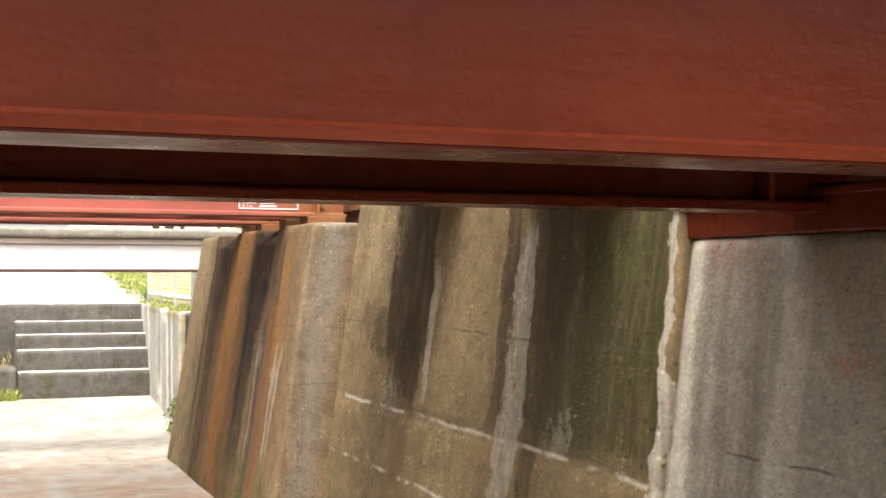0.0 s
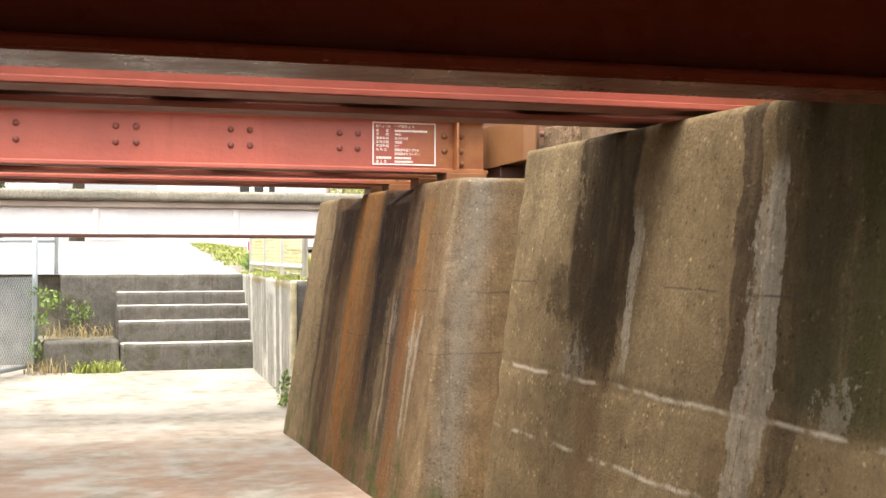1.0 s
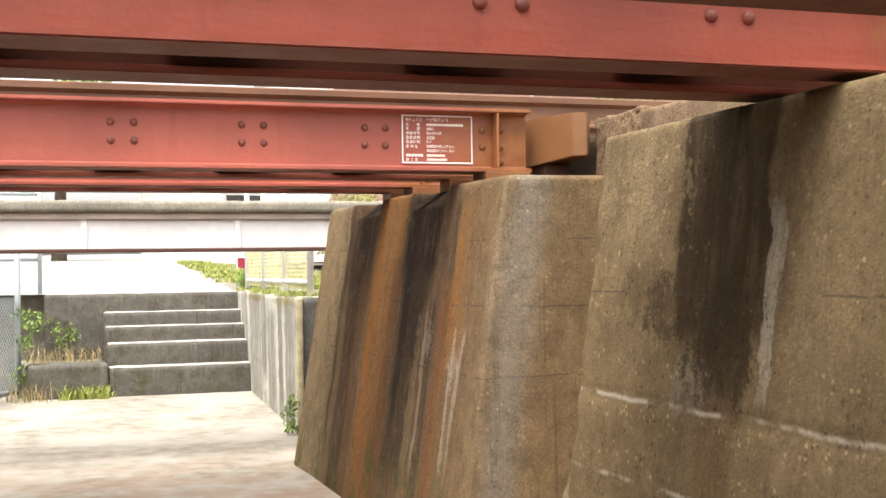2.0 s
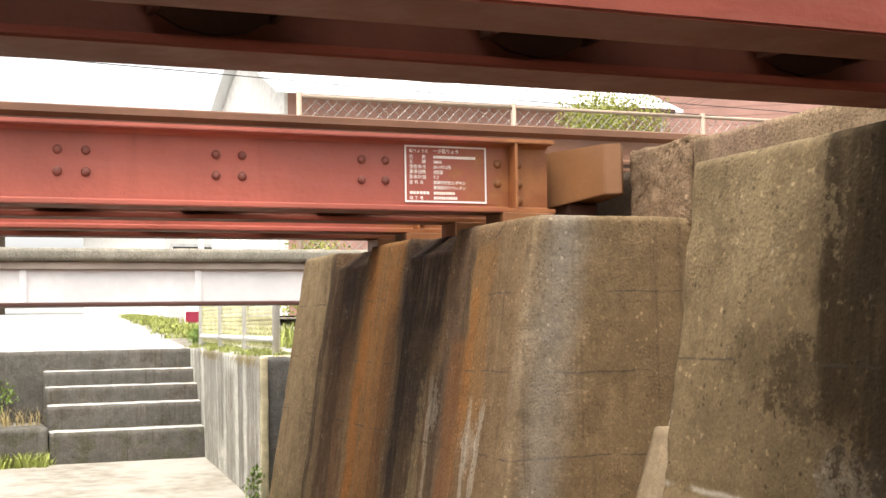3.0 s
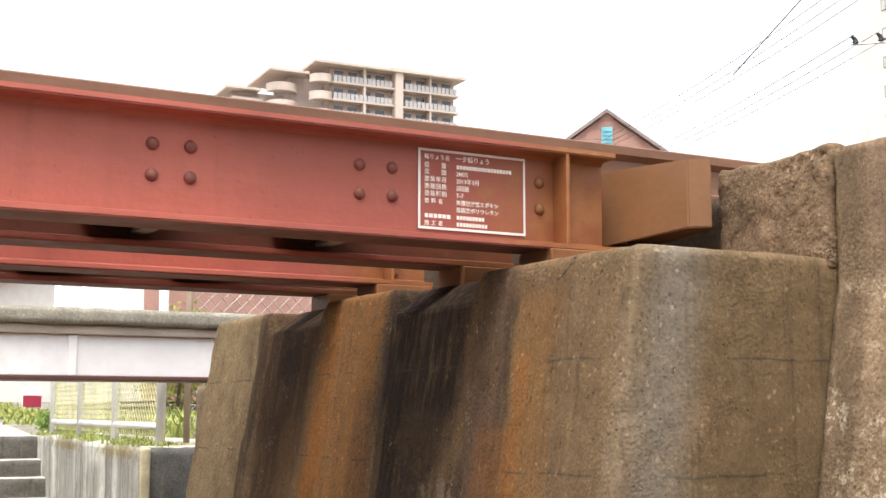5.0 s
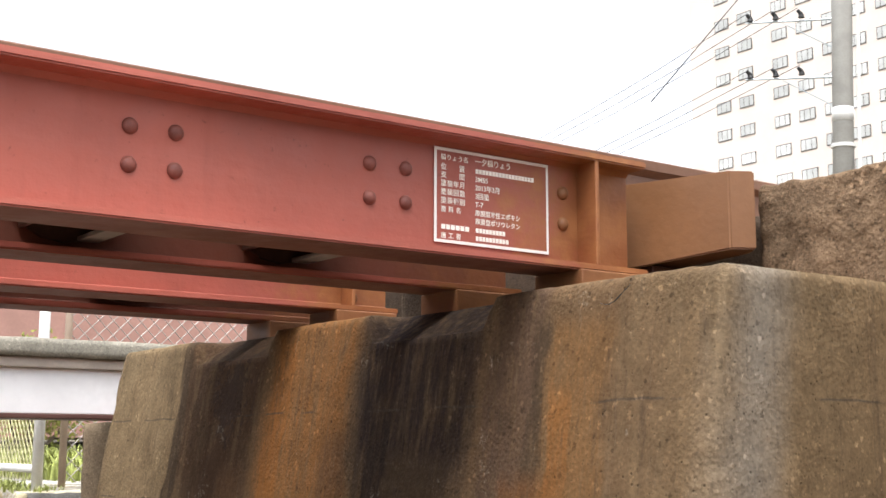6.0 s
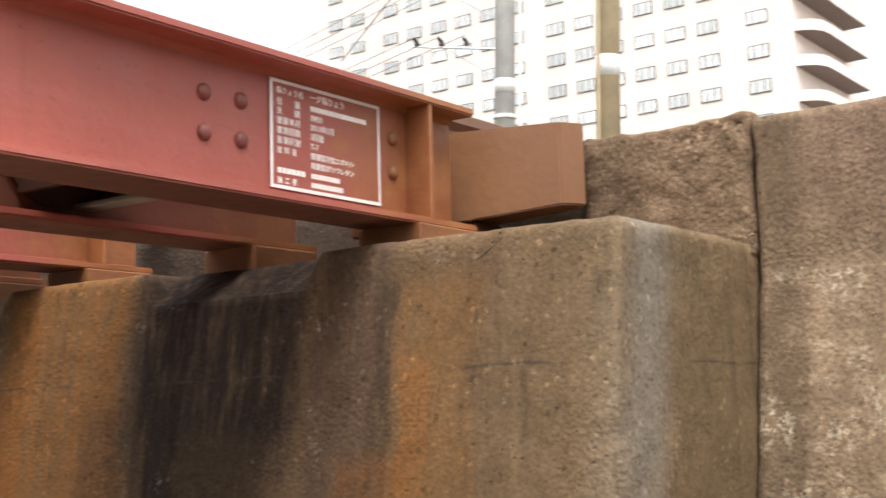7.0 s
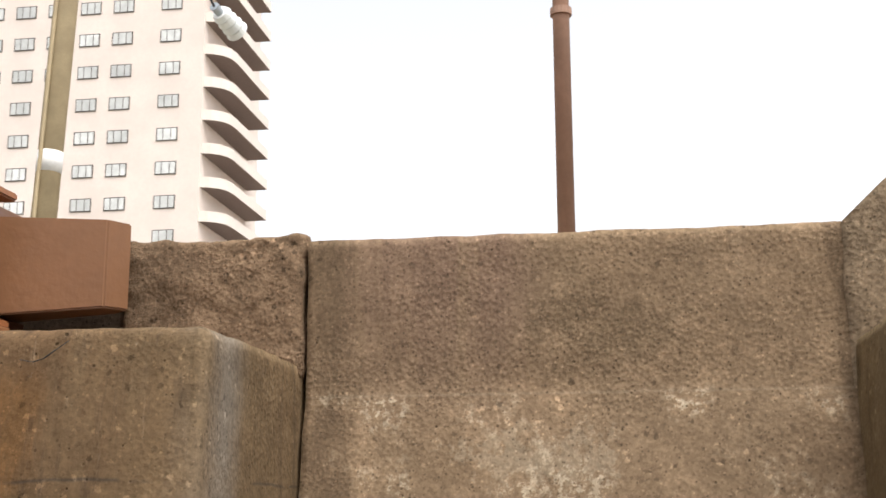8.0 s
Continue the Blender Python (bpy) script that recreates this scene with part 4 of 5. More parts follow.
def apartment_tan():
    """A tan block with balcony fronts, seen over the bridge; its roofs step down to fit the camera's view."""
    base = tagged(new("apartment_block"), "tan tiled apartment block with rows of railed balconies", "building")
    d, mid = 205.0, radians(24.4)
    floors, storey, top = 20, 2.95, 58.0
    base.matrix_basis = pose(0.45 + d * math.sin(mid), 2.8 + d * math.cos(mid), 0, 0, 0, -math.degrees(mid) + 22)
    wall = part("wall", box_bm(-4.4, 18.6, 1.6, 14, 0, top), m_apart, base)
    part("wall", box_bm(-10.0, -4.4, 4.6, 14, 0, top - 1.5), m_apart, base)
    part("wall", box_bm(-19.0, -10.0, 8.5, 16, 0, top - 4.0), m_apart, base)
    part("roof_slab", box_bm(-7.8, 19.8, -0.9, 14.4, top, top + 0.45, 0.05), m_apart_pale, base)
    part("roof_slab", box_bm(-14.6, -7.8, 1.8, 14.4, top - 1.5, top - 1.05, 0.05), m_apart_pale, base)
    part("roof_slab", box_bm(-20.4, -14.6, 6.6, 16.4, top - 4.0, top - 3.55, 0.05), m_apart_pale, base)
    part("roof_house", box_bm(8, 12, 4, 9, top + 0.45, top + 2.2), m_apart_pale, base)
    part("pillar", box_bm(6.7, 8.1, -0.5, 1.7, 0, top), m_apart_pale, base)
    panel = bpy.data.meshes.new("railing_panel")
    box_bm(-0.30, 0.30, -0.03, 0.03, 0.0, 1.0).to_mesh(panel)
    panel.materials.append(m_rail_grey)
    door = bpy.data.meshes.new("window")
    box_bm(-0.8, 0.8, -0.04, 0.04, 0.0, 2.0).to_mesh(door)
    door.materials.append(m_glass)
    for f in range(13, floors):
        z = top - (floors - f) * storey
        part("balcony", box_bm(-4.4, 6.7, -0.1, 1.6, z, z + 0.32), m_apart_pale, base)
        part("balcony", box_bm(8.1, 18.9, -0.1, 1.6, z, z + 0.32), m_apart_pale, base)
        part("balcony", round_balcony(-5.9, 1.7, 2.0, z, z + 1.35), m_apart_pale, base)
        part("balcony", round_balcony(-11.6, 5.0, 2.6, z - 1.5, z - 0.15), m_apart_pale, base)
        part("balcony", box_bm(-19.4, -14.0, 7.0, 8.5, z - 3.6, z - 2.3), m_apart_pale, base)
        part("partition", box_bm(1.1, 1.5, 0.0, 1.6, z + 0.32, z + storey), m_apart_pale, base)
        part("partition", box_bm(13.3, 13.6, 0.0, 1.6, z + 0.32, z + storey), m_apart_pale, base)
        for n in range(30):
            x = -3.9 + 0.76 * n
            if not 6.2 < x < 8.6:
                shared("railing_panel", panel, pose(x, 0.0, z + 0.36), base)
        for n in range(9):
            x = -2.8 + 2.5 * n
            if not 6.0 < x < 8.8:
                shared("window", door, pose(x, 1.57, z + 0.45), base)
    return base


apartment_tan()


def gable_house():
    base = tagged(new("brown_house"), "brown sided house with a steep gable and a cyan vent", "house")
    d, turn = 28.0, 34.7
    base.matrix_basis = pose(0.40 + d * math.sin(radians(turn)), 2.1 + d * math.cos(radians(turn)), 1.3, 0, 0, 4 - turn)
    apex, eave, hw = 6.35, 4.00, 3.2
    bm = prism(bmesh.new(), [(-hw, 0), (hw, 0), (hw, eave), (0, apex), (-hw, eave)], 0, 9)
    part("wall", bm, m_brown_siding, base)
    roof = bmesh.new()
    for s in (-1, 1):
        prism(roof, [(0, apex + 0.02), (0, apex + 0.10), (s * (hw + 0.3), eave - 0.09), (s * (hw + 0.3), eave - 0.17)], -0.12, 9.2)
    part("roof", roof, m_roof_dark, base)
    vent = part("vent", box_bm(-0.12, 0.12, -0.05, 0.0, 5.40, 6.06, 0.012), m_cyan, base, "cyan louvred vent")
    for n in range(7):
        z = 5.45 + n * 0.084
        part("slat", box_bm(-0.09, 0.09, -0.07, -0.05, z, z + 0.048), m_cyan, vent)
    for n in range(24):
        z = 1.6 + n * 0.20
        w = hw if z < eave - 0.2 else hw * max(0.05, (apex - z - 0.2) / (apex - eave))
        part("siding_board", box_bm(-w + 0.03, w - 0.03, -0.02, 0.0, z, z + 0.192), m_brown_siding, base)
    return base


gable_house()


def roof_house():
    base = tagged(new("pale_roof_house"), "long brown walled house under a pale metal roof", "house")
    base.matrix_basis = pose(6.0, 23.4, 1.4)
    L, zr, ze = 7.8, 5.60, 4.15
    part("wall", box_bm(0, L, 0.5, 7.5, 0, ze), m_brown_siding, base)
    m_gable = simple("pale_gable", (0.66, 0.64, 0.61), 0.8)
    for x in (-0.06, L):
        g = bmesh.new()
        for o in (0.0, 0.06):
            g.faces.new([g.verts.new(p) for p in ((x + o, 0.5, 0.0), (x + o, 7.5, 0.0), (x + o, 7.5, ze), (x + o, 4.0, zr - 0.1), (x + o, 0.5, ze))])
        bmesh.ops.bridge_loops(g, edges=list(g.edges))
        part("gable", g, m_gable, base, "pale rendered gable end")
    for s in (0, 1):
        ys = (0.1, 4.0) if s == 0 else (7.9, 4.0)
        r = bmesh.new()
        lo = [r.verts.new(p) for p in ((-0.3, ys[0], ze - 0.17), (L + 0.3, ys[0], ze - 0.17), (L + 0.3, ys[1], zr), (-0.3, ys[1], zr))]
        hi = [r.verts.new((v.co.x, v.co.y, v.co.z + 0.08)) for v in lo]
        r.faces.new(lo[::-1])
        r.faces.new(hi)
        for i in range(4):
            k = (i + 1) % 4
            r.faces.new((lo[i], lo[k], hi[k], hi[i]))
        bmesh.ops.recalc_face_normals(r, faces=r.faces)
        sheet = part("roof", r, m_roof_pale, base)
        for n in range(24):
            x = -0.2 + n * (L + 0.4) / 23
            part("seam", tube(bmesh.new(), (x, ys[0], ze - 0.085), (x, ys[1], zr + 0.085), 0.018, 0.018, 4), m_roof_pale, sheet)
    part("gutter", box_bm(6.2, L, -0.1, 0.1, ze - 0.25, ze - 0.12, 0.02), m_dark_steel, base)
    return base


roof_house()


# poles beside the track
def pole(x, y, top, r0, r1, material, label, band=None, lean=(0.0, 0.0)):
    p = tagged(new("utility_pole"), label, "pole")
    p.matrix_basis = pose(x - 4.1 * lean[0], y - 4.1 * lean[1], 0, math.degrees(-lean[1]), math.degrees(lean[0]), 0)
    part("shaft", tube(bmesh.new(), (0, 0, 1.4), (0, 0, top), r0, r1, 20), material, p, smooth=True)
    if band:
        z0, z1 = band
        rb = r0 + (r1 - r0) * (z0 - 1.4) / (top - 1.4)
        part("number_band", tube(bmesh.new(), (0, 0, z0), (0, 0, z1), rb + 0.003, rb + 0.002, 20), m_white_post, p, "white band wrapped round the pole", smooth=True)
    return p


pB = pole(9.52, 9.54, 12.0, 0.108, 0.088, m_pole_tan, "tan round utility pole with a white band", (4.055, 4.235), (0.018, -0.034))
part("conduit", tube(bmesh.new(), (-0.11, 0.03, 1.4), (-0.11, 0.03, 9), 0.016), m_pole_tan, pB)
AX, AY = 9.3, 10.45
pA = pole(AX, AY, 9.1, 0.095, 0.078, m_pole, "grey concrete utility pole with conduit and bracket arms", (4.03, 4.15), (0.016, -0.030))
part("conduit", tube(bmesh.new(), (0.06, -0.12, 1.4), (0.06, -0.12, 8.4), 0.016), m_white_post, pA)
part("strap", tube(bmesh.new(), (0, 0, 3.80), (0, 0, 3.83), 0.105, 0.105, 20), m_white_post, pA)
ARM = Vector((-0.54, 0.84, 0))
for _z in (4.46, 4.98):
    part("bracket_arm", tube(bmesh.new(), (0, 0, _z - 0.03), (*(ARM * 0.82).xy, _z), 0.011, 0.009, 8), m_galv, pA)
    part("arm_brace", tube(bmesh.new(), (0, 0, _z - 0.33), (*(ARM * 0.5).xy, _z - 0.03), 0.005, 0.005, 6), m_galv, pA)
    for _n in range(3):
        _q = ARM * (0.34 + 0.22 * _n)
        _i = bmesh.new()
        tube(_i, (_q.x, _q.y, _z + 0.01), (_q.x, _q.y, _z + 0.04), 0.028, 0.022, 10)
        tube(_i, (_q.x, _q.y, _z + 0.04), (_q.x - 0.04, _q.y + 0.01, _z + 0.07), 0.020, 0.014, 10)
        part("insulator", _i, m_wire, pA, "dark pin insulator")

mast = tagged(new("brown_mast"), "slim brown steel post with a collar, standing behind the wall", "post")
mast.location = (3.44, 5.045, 1.8)
part("shaft", tube(bmesh.new(), (0, 0, 0), (0, 0, 2.4), 0.024, 0.021, 18), m_pole_brown, mast, smooth=True)
part("collar", tube(bmesh.new(), (0, 0, 0.845), (0, 0, 0.865), 0.030, 0.030, 18), m_pole_brown, mast)


# ---------------------------------------------------------------- fences
def chain_link(bm, a, b, z0, z1, pitch=0.07, r=0.0022):
    """Diamond wire netting between two posts."""
    a, b = Vector(a), Vector(b)
    run = (b - a)
    L, H = run.length, z1 - z0
    u = run.normalized()
    n = int((L + H) / pitch)
    for i in range(n):
        s = i * pitch
        for flip in (0, 1):
            x0, h0 = (s, 0.0) if s <= L else (L, s - L)
            x1, h1 = (s - H, H) if s - H >= 0 else (0.0, s)
            if flip:
                x0, x1 = L - x0, L - x1
            p, q = a + u * x0, a + u * x1
            if abs(h1 - h0) > 0.02:
                tube(bm, (p.x, p.y, z0 + h0), (q.x, q.y, z0 + h1), r, r, 4, False)
    return bm


def fence(name, points, z0, z1, post_r, mat_post, mat_net, label, pitch=0.07, net_r=0.0022, rails=(1.0,), net_top=1.0, net=True):
    base = tagged(new(name), label, "fence")
    for n, p in enumerate(points):
        part("post", tube(bmesh.new(), (p[0], p[1], z0), (p[0], p[1], z1 + 0.03), post_r, post_r, 12), mat_post, base, smooth=True)
    for a, b in zip(points, points[1:]):
        for f in rails:
            z = z0 + (z1 - z0) * f
            part("rail_pipe", tube(bmesh.new(), (a[0], a[1], z), (b[0], b[1], z), post_r * 0.75, post_r * 0.75, 10), mat_post, base, smooth=True)
        if net:
            part("netting", chain_link(bmesh.new(), (a[0], a[1], 0), (b[0], b[1], 0), z0 + 0.06, z0 + (z1 - z0) * net_top, pitch, net_r), mat_net, base)
    return base


fence("track_fence", [(2.83 + 1.8 * n, 11.0) for n in range(4)], 1.0, 3.0, 0.021, m_mesh_beige, m_wire_grey, "brownish pipe fence with chain-link netting beside the track", 0.085, 0.003)
fence("wing_fence", [(2.50, 10.42), (2.56, 11.7), (2.62, 13.0), (2.68, 14.3)], 1.03, 2.35, 0.028, m_white_post, m_mesh_yellow, "white post fence with yellowed netting on the wing wall", 0.07, 0.003, rails=(0.09, 0.55), net_top=0.55)
fence("path_fence", [(-0.50, 12.15), (0.33, 14.10)], 0.0, 1.75, 0.03, m_galv, m_galv, "galvanised chain-link fence panel beside the path", 0.06, 0.003, rails=(0.04, 1.0), net_top=0.58)
fence("road_fence", [(0.56, 15.0), (-1.6, 15.0), (-3.8, 15.0)], 1.02, 2.1, 0.025, m_galv, m_galv, "light steel fence along the road edge", 0.08, 0.002, rails=(0.35, 1.0), net=False)


# ---------------------------------------------------------------- plants
def blade_tuft(name, spots, height, spread, count, material, label, category="weeds", kind="", seed=1, width=0.006):
    """Grass or weed blades, bent outwards."""
    rnd = random.Random(seed)
    v, f = [], []
    for x, y, z in spots:
        for _ in range(count):
            a = rnd.uniform(0, 2 * math.pi)
            r = spread * rnd.random() ** 0.7
            bx, by = x + r * math.cos(a), y + r * math.sin(a)
            h = height * rnd.uniform(0.45, 1.15)
            lean = rnd.uniform(0.1, 0.7) * h
            d = rnd.uniform(0, 2 * math.pi)
            w = width * rnd.uniform(0.6, 1.4)
            px, py = -math.sin(d) * w, math.cos(d) * w
            n = len(v)
            for k, (fr, wid) in enumerate(((0, 1.0), (0.5, 0.85), (1.0, 0.1))):
                cx, cy, cz = bx + math.cos(d) * lean * fr * fr, by + math.sin(d) * lean * fr * fr, z + h * fr * (1 - 0.18 * fr)
                v += [(cx + px * wid, cy + py * wid, cz), (cx - px * wid, cy - py * wid, cz)]
            f += [(n, n + 1, n + 3, n + 2), (n + 2, n + 3, n + 5, n + 4)]
    me = bpy.data.meshes.new(name)
    me.from_pydata(v, [], f)
    me.materials.append(material)
    return tagged(new(name, me), label, category, kind=kind)


def leaf_cloud(name, blobs, count, size, material, parent=None, seed=3):
    """Many small folded leaves spread through overlapping clumps."""
    rnd = random.Random(seed)
    v, f = [], []
    for cx, cy, cz, r in blobs:
        for _ in range(int(count * r * r)):
            d = Vector((rnd.gauss(0, 1), rnd.gauss(0, 1), rnd.gauss(0, 0.85)))
            d = d.normalized() * r * rnd.uniform(0.35, 1.05)
            p = Vector((cx, cy, cz)) + d
            q = Euler((rnd.uniform(0, 6.3), rnd.uniform(0, 6.3), rnd.uniform(0, 6.3))).to_matrix()
            s = size * rnd.uniform(0.6, 1.3)
            n = len(v)
            for a in ((-s, 0, 0), (0, -0.45 * s, 0.12 * s), (s, 0, 0), (0, 0.45 * s, 0.12 * s)):
                v.append(tuple(p + q @ Vector(a)))
            f.append((n, n + 1, n + 2, n + 3))
    me = bpy.data.meshes.new(name)
    me.from_pydata(v, [], f)
    me.materials.append(material)
    ob = new(name, me)
    if parent is not None:
        ob.parent = parent
    return ob


# fern-like weed at the foot of the wing wall's corner
tagged(leaf_cloud("weed_plant", [(2.28, 10.16, 0.06, 0.07), (2.27, 10.15, 0.16, 0.08), (2.30, 10.17, 0.25, 0.06)], 9000, 0.022, m_leaf, seed=5), "small green weed growing at the wall's foot", "plant")
_rnd = random.Random(7)
blade_tuft("wing_grass", [(2.42 + 0.055 * (y - 10.3) + _rnd.uniform(-0.02, 0.25), y, 1.03) for y in np.linspace(10.35, 14.8, 60)], 0.05, 0.10, 40, m_grass, "short yellowing grass on the wing wall coping", "grass", "stuff", 9, 0.004)
blade_tuft("stair_weeds", [(0.95, 13.68, 0), (1.05, 13.72, 0), (1.14, 13.7, 0), (0.80, 13.7, 0)], 0.16, 0.10, 90, m_grass, "green weeds in front of the low block", "weeds", "stuff", 11)
blade_tuft("dry_weeds", [(0.45 + 0.1 * n, 14.32 + 0.1 * (n % 3), 0.30) for n in range(8)] + [(0.40, 13.65, 0.0), (0.55, 13.62, 0), (0.3, 13.8, 0.0)], 0.24, 0.14, 22, m_dry, "dry tangled weeds behind the low block", "weeds", "stuff", 13, 0.004)
tagged(rough_block("soil_bank", hexa(0.30, 1.20, 14.21, 14.86, -0.05, 0.32), m_ground, 0.06, 0.03, 0.02, 0.02), "earth bed behind the low block", "soil", kind="structure")
tagged(leaf_cloud("ivy", [(0.36, 14.08, 0.25, 0.16), (0.37, 14.13, 0.55, 0.14), (0.50, 14.72, 0.72, 0.17), (0.80, 14.72, 0.60, 0.17), (0.33, 14.08, 0.85, 0.1)], 3500, 0.028, m_leaf, seed=21), "ivy climbing the fence post and wall", "plant")


def shrub(x, y, z, r, seed, label, mat, foot=None):
    base = tagged(new("shrub"), label, "shrub")
    rnd = random.Random(seed)
    blobs = [(x + rnd.uniform(-r, r), y + rnd.uniform(-r, r), z + rnd.uniform(0.25, 1.1) * r, r * rnd.uniform(0.35, 0.6)) for _ in range(7)]
    st = bmesh.new()
    for b in blobs:
        tube(st, (x, y, (z if foot is None else foot) - 0.05), b[:3], 0.02 * r + 0.006, 0.006, 6)
    part("stem", st, m_bark, base)
    leaf_cloud("leaves", blobs, 4200 / max(r, 0.3), 0.034 * max(r, 0.5), mat, base, seed)
    return base


shrub(2.92, 15.3, 1.04, 0.16, 31, "low green shrub at the top of the stairs", m_leaf)
shrub(4.6, 17.2, 1.1, 0.9, 33, "yellow-green bush behind the fence", m_leaf_yellow)
shrub(7.85, 14.6, 2.95, 0.72, 36, "tall yellow-green bush beside the track fence", m_leaf_yellow, 1.0)
blade_tuft("verge_grass", [(2.95 + 0.09 * (y - 15.6) + _rnd.uniform(-0.1, 0.6), y, 1.03 + 0.0217 * (y - 15.1)) for y in np.linspace(15.2, 40, 95)], 0.09, 0.30, 45, m_grass, "roadside verge grass", "grass", "stuff", 15, 0.012)
blade_tuft("field_grass", [(x, y, 1.0) for x in np.linspace(3.4, 7.5, 14) for y in np.linspace(11.5, 15.5, 12)], 0.30, 0.28, 45, m_grass, "bright green grass beyond the wing wall", "grass", "stuff", 17, 0.010)


def tree(x, y, z, h, seed, label):
    base = tagged(new("tree"), label, "tree")
    rnd = random.Random(seed)
    tr = bmesh.new()
    tube(tr, (x, y, z - 0.1), (x + 0.1, y, z + h * 0.55), 0.045 * h, 0.025 * h, 9)
    blobs = []
    for n in range(16):
        a, hh = rnd.uniform(0, 6.28), rnd.uniform(0.45, 1.0)
        rr = h * rnd.uniform(0.08, 0.26) * (1.25 - 0.5 * hh)
        p = (x + math.cos(a) * rr * 1.4, y + math.sin(a) * rr * 1.4, z + h * hh)
        tube(tr, (x + 0.1, y, z + h * rnd.uniform(0.35, 0.55)), p, 0.012 * h, 0.004 * h, 6)
        blobs.append((*p, h * rnd.uniform(0.10, 0.17)))
    part("trunk", tr, m_bark, base)
    leaf_cloud("crown", blobs, 700 / (h * 0.12) ** 0.9, 0.10 * (h / 5), m_leaf, base, seed)
    return base


tree(1.6, 44.0, 1.6, 6.0, 41, "round green roadside tree")
tree(-1.2, 52.0, 1.78, 5.5, 42, "round green roadside tree")
tree(7.9, 50.0, 1.72, 5.0, 43, "round green roadside tree")


# ---------------------------------------------------------------- street beyond the stairs
def small_house(x, y, z, w, d, h, wall, roof, label, turn=0):
    base = tagged(new("house"), label, "house")
    base.matrix_basis = pose(x, y, z, 0, 0, turn)
    part("wall", box_bm(-w / 2, w / 2, 0, d, 0, h), wall, base)
    r = bmesh.new()
    for s in (-1, 1):
        prism(r, [(0, h + w * 0.22), (0, h + w * 0.22 + 0.12), (s * (w / 2 + 0.4), h - 0.06), (s * (w / 2 + 0.4), h - 0.18)], -0.4, d + 0.4)
    part("roof", r, roof, base)
    g = prism(bmesh.new(), [(-w / 2, h), (w / 2, h), (0, h + w * 0.22)], 0.01, 0.2)
    part("gable", g, wall, base)
    for k in range(3):
        wx = -w / 2 + (k + 0.5) * w / 3
        for fl in range(max(1, int(h // 2.7))):
            win = part("window", box_bm(wx - 0.7, wx + 0.7, -0.05, 0.02, 0.9 + 2.7 * fl, 2.0 + 2.7 * fl), m_frame, base)
            part("pane", box_bm(wx - 0.62, wx + 0.62, -0.07, -0.05, 0.98 + 2.7 * fl, 1.92 + 2.7 * fl), m_glass, win)
    return base


m_house_white = simple("white_house_render", (0.78, 0.76, 0.72), 0.8, var=0.05)
small_house(-3.2, 62, 1.98, 9, 8, 5.4, m_house_white, m_roof_dark, "white rendered house far up the road")
small_house(11.5, 60, 1.9, 8, 8, 5.4, m_house_white, m_roof_pale, "white house with a pale roof beside the road")
small_house(8.0, 36, 1.42, 5.0, 7, 3.0, m_house_white, m_roof_red, "low white house under a reddish tiled roof", 12)
small_house(-12, 48, 1.68, 9, 8, 5.5, m_house_white, m_roof_dark, "white house across the road")


def car(x, y, z, turn, paint, label):
    base = tagged(new("car"), label, "car")
    base.matrix_basis = pose(x, y, z, 0, 0, turn)
    b = prism(bmesh.new(), [(-1.9, 0.28), (1.9, 0.28), (1.95, 0.62), (1.75, 0.86), (0.95, 0.95), (0.4, 1.42), (-1.25, 1.46), (-1.85, 0.98), (-1.95, 0.6)], -0.78, 0.78)
    bmesh.ops.bevel(b, geom=list(b.edges), offset=0.06, segments=2, affect="EDGES")
    part("body", b, paint, base, smooth=False)
    for s in (-1, 1):
        g = prism(bmesh.new(), [(0.86, 0.96), (0.36, 1.36), (-1.15, 1.39), (-1.55, 1.0)], s * 0.786 - 0.004, s * 0.786 + 0.004)
        part("side_window", g, m_glass, base)
        for wx in (-1.2, 1.25):
            w = part("wheel", tube(bmesh.new(), (wx, s * 0.66, 0.3), (wx, s * 0.82, 0.3), 0.3, 0.3, 20), m_wire, base, "black tyre")
            part("rim", tube(bmesh.new(), (wx, s * 0.80, 0.3), (wx, s * 0.83, 0.3), 0.18, 0.18, 16), m_galv, w)
    part("windscreen", box_bm(-0.02, 0.02, -0.66, 0.66, -0.33, 0.33, 0.0, pose(0.72, 0, 1.17, 0, -47, 0)), m_glass, base)
    part("tail_light", box_bm(-1.98, -1.93, 0.5, 0.74, 0.68, 0.86), m_tail, base)
    return base


car(6.6, 54.0, 1.88, 100, simple("pale_blue_car_paint", (0.42, 0.52, 0.62), 0.25, var=0.03, specular=0.6), "pale blue parked hatchback by the road")
car(-2.2, 40.0, 1.57, 95, simple("white_car_paint", (0.75, 0.75, 0.74), 0.25, var=0.03, specular=0.6), "white parked car further up the road")

# small red and white roadside board
rb = tagged(new("roadside_board"), "small white board with a red lower band on two legs", "sign")
rb.location = (4.53, 25.3, 1.22)
part("board", box_bm(-0.16, 0.16, -0.02, 0.02, 0.06, 0.42, 0.01), m_house_white, rb)
part("red_band", box_bm(-0.15, 0.15, -0.028, -0.021, 0.08, 0.28), simple("red_band", (0.30, 0.02, 0.05), 0.5), rb)
for _x in (-0.12, 0.12):
    part("leg", tube(bmesh.new(), (_x, 0, 0), (_x, 0, 0.08), 0.015), m_galv, rb)

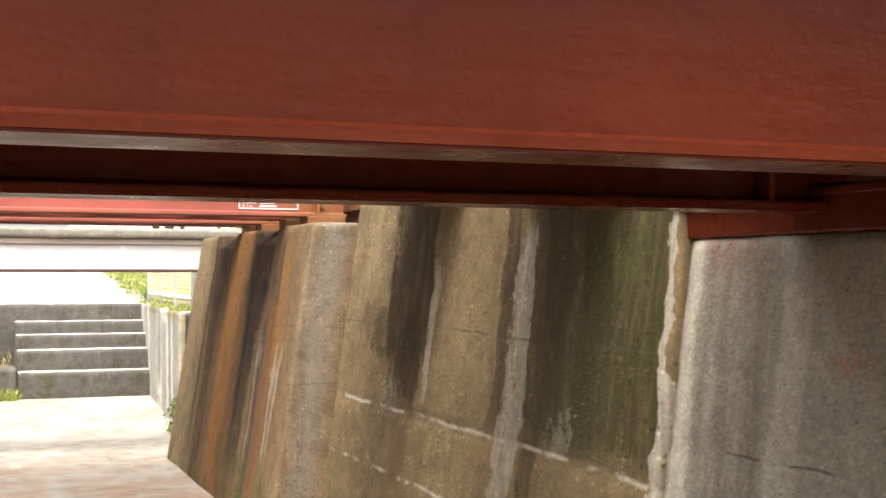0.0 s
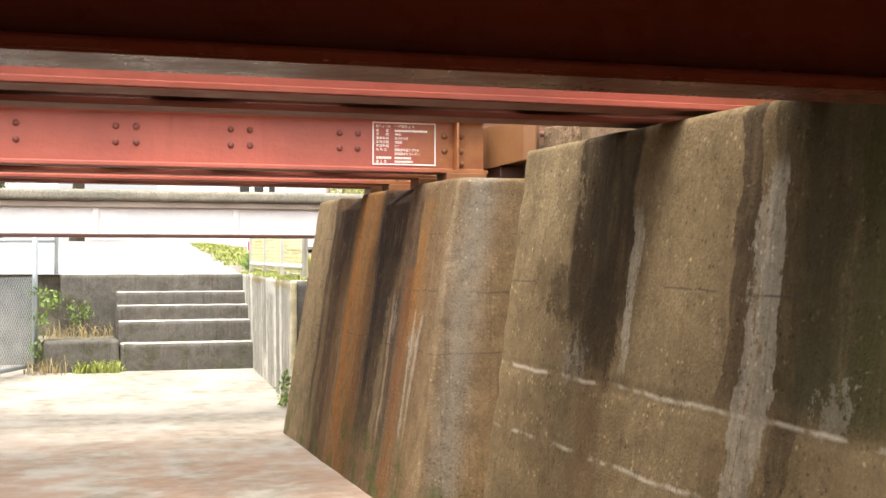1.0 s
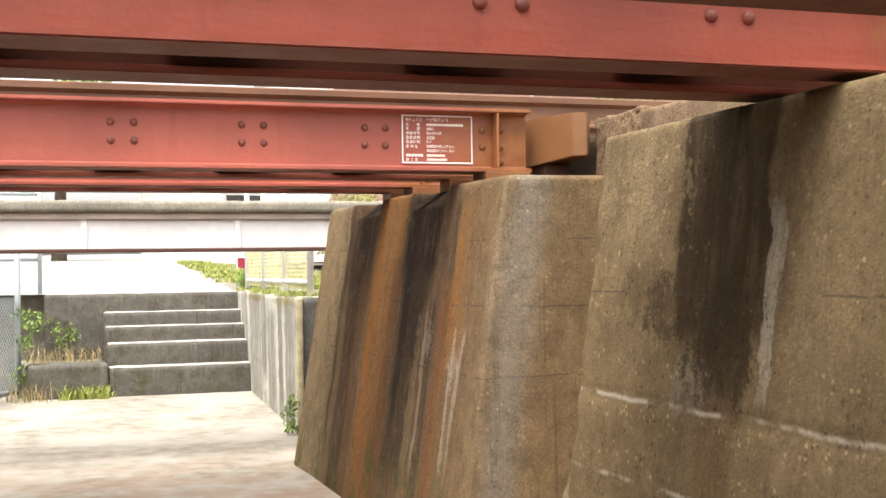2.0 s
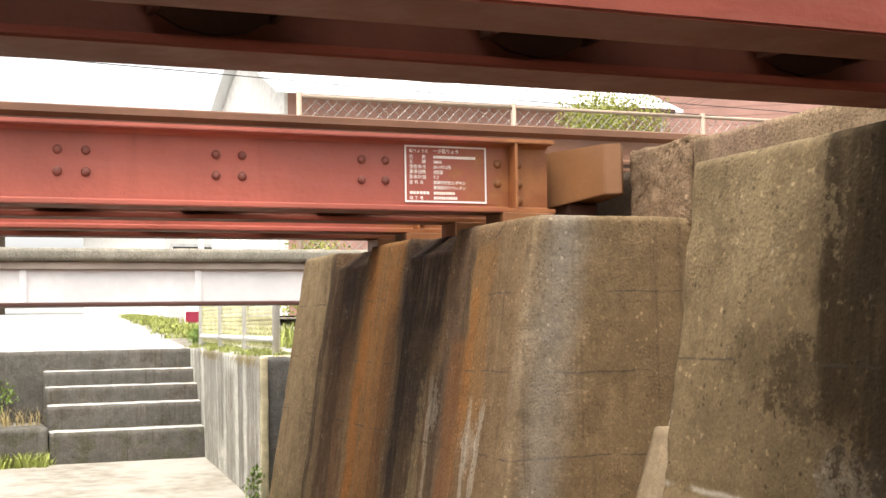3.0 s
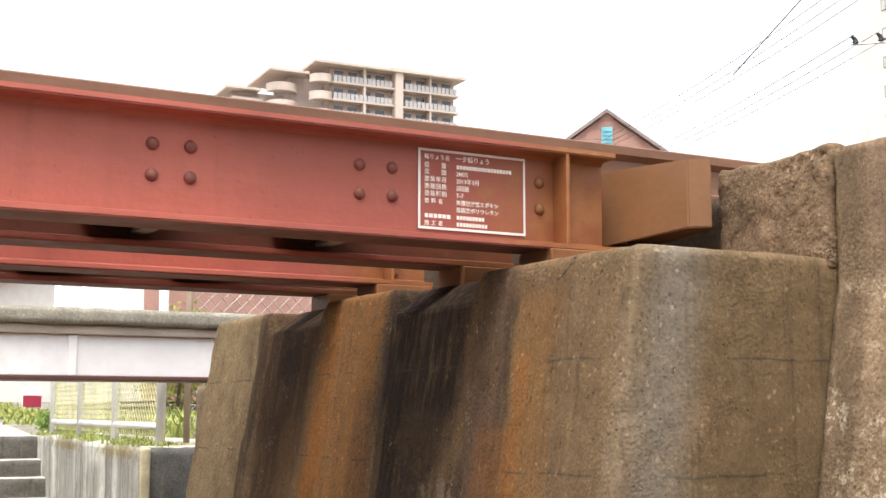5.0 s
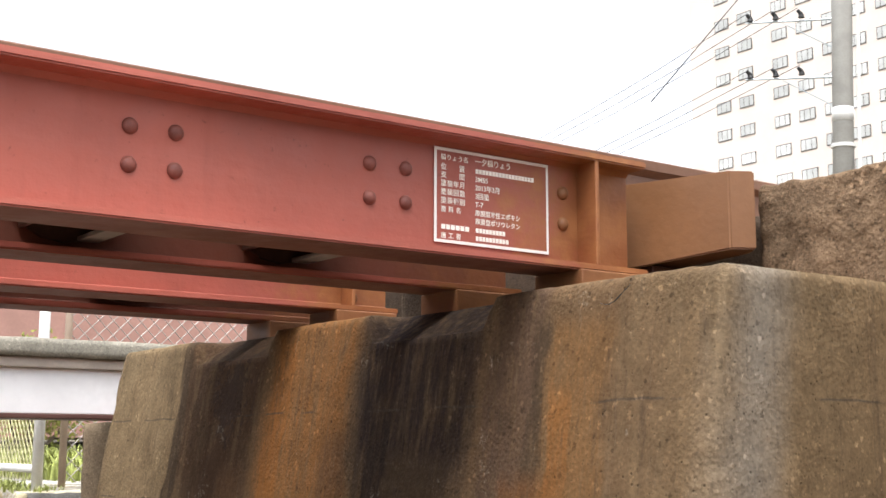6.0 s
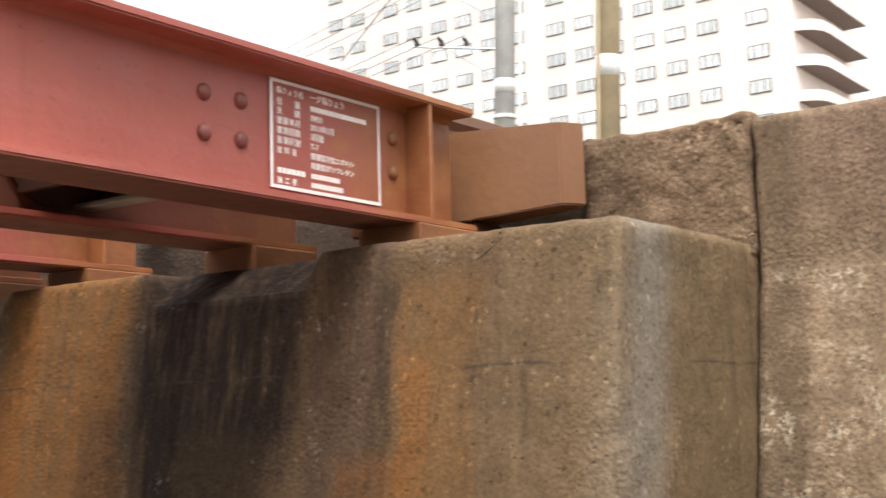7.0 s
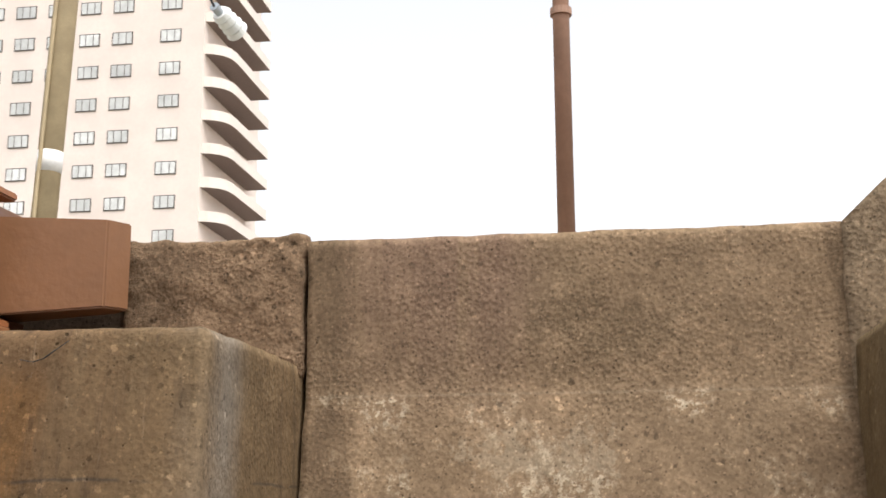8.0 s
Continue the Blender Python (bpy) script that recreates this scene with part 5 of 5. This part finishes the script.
# ---------------------------------------------------------------- overhead lines
def wire(a, b, sag, r, name="overhead_wire"):
    a, b = Vector(a), Vector(b)
    pts = [a.lerp(b, t) - Vector((0, 0, 4 * sag * t * (1 - t))) for t in np.linspace(0, 1, 13)]
    side = (b - a).cross(Vector((0, 0, 1))).normalized()
    up = side.cross(b - a).normalized()
    v, f = [], []
    for p in pts:
        v += [tuple(p + r * (side * math.cos(k * math.pi / 3) + up * math.sin(k * math.pi / 3))) for k in range(6)]
    for n in range(len(pts) - 1):
        f += [(6 * n + k, 6 * n + (k + 1) % 6, 6 * n + 6 + (k + 1) % 6, 6 * n + 6 + k) for k in range(6)]
    me = bpy.data.meshes.new(name)
    me.from_pydata(v, [], f)
    me.materials.append(m_wire)
    return tagged(new(name, me), "thin black overhead cable", "cable", group="overhead cables")


for _n in range(3):
    for _z in (4.57, 5.09):
        _q = Vector((AX, AY, 0)) + ARM * (0.34 + 0.22 * _n)
        wire((_q.x, _q.y, _z), (_q.x + 8.5, _q.y + 22.0, _z + 2.4), 0.5, 0.003)
for _n, _z in enumerate((5.35, 5.6, 5.95)):
    wire((-14, 20.6 + 0.4 * _n, _z + 0.5), (26, 21.8 + 0.3 * _n, _z - 0.45), 0.25, 0.008)
wire((6.1, 9.58, 3.48), (AX - 0.05, AY, 6.10), 0.0, 0.004)

ins = tagged(new("strain_insulator"), "white porcelain strain insulator on an overhead cable", "insulator")
ins.matrix_basis = look((7.23, 7.28, 4.30), (9.6, 6.6, 3.6))
for _n in range(4):
    part("disc", tube(bmesh.new(), (0, 0, -0.10 + 0.055 * _n), (0, 0, -0.065 + 0.055 * _n), 0.075 - 0.004 * _n, 0.06 - 0.004 * _n, 20), m_insul, ins, smooth=False)
part("cap", tube(bmesh.new(), (0, 0, 0.10), (0, 0, 0.16), 0.03, 0.03, 12), m_galv, ins)
part("link", tube(bmesh.new(), (0, 0, 0.16), (0.05, 0.25, 0.9), 0.008, 0.008, 6), m_wire, ins)


# hairline crack below the stop box
_cr = bmesh.new()
_pts = [(2.2335, 5.950, 1.571), (2.2335, 5.925, 1.566), (2.2335, 5.905, 1.572), (2.2345, 5.885, 1.586), (2.236, 5.860, 1.603)]
for _p, _q, _w in zip(_pts, _pts[1:], (0.0006, 0.0011, 0.0013, 0.0008)):
    tube(_cr, _p, _q, _w, _w, 5)
tagged(mesh_ob("trim_crack", _cr, m_wire), "dark hairline crack in the abutment face", "crack", kind="structure")
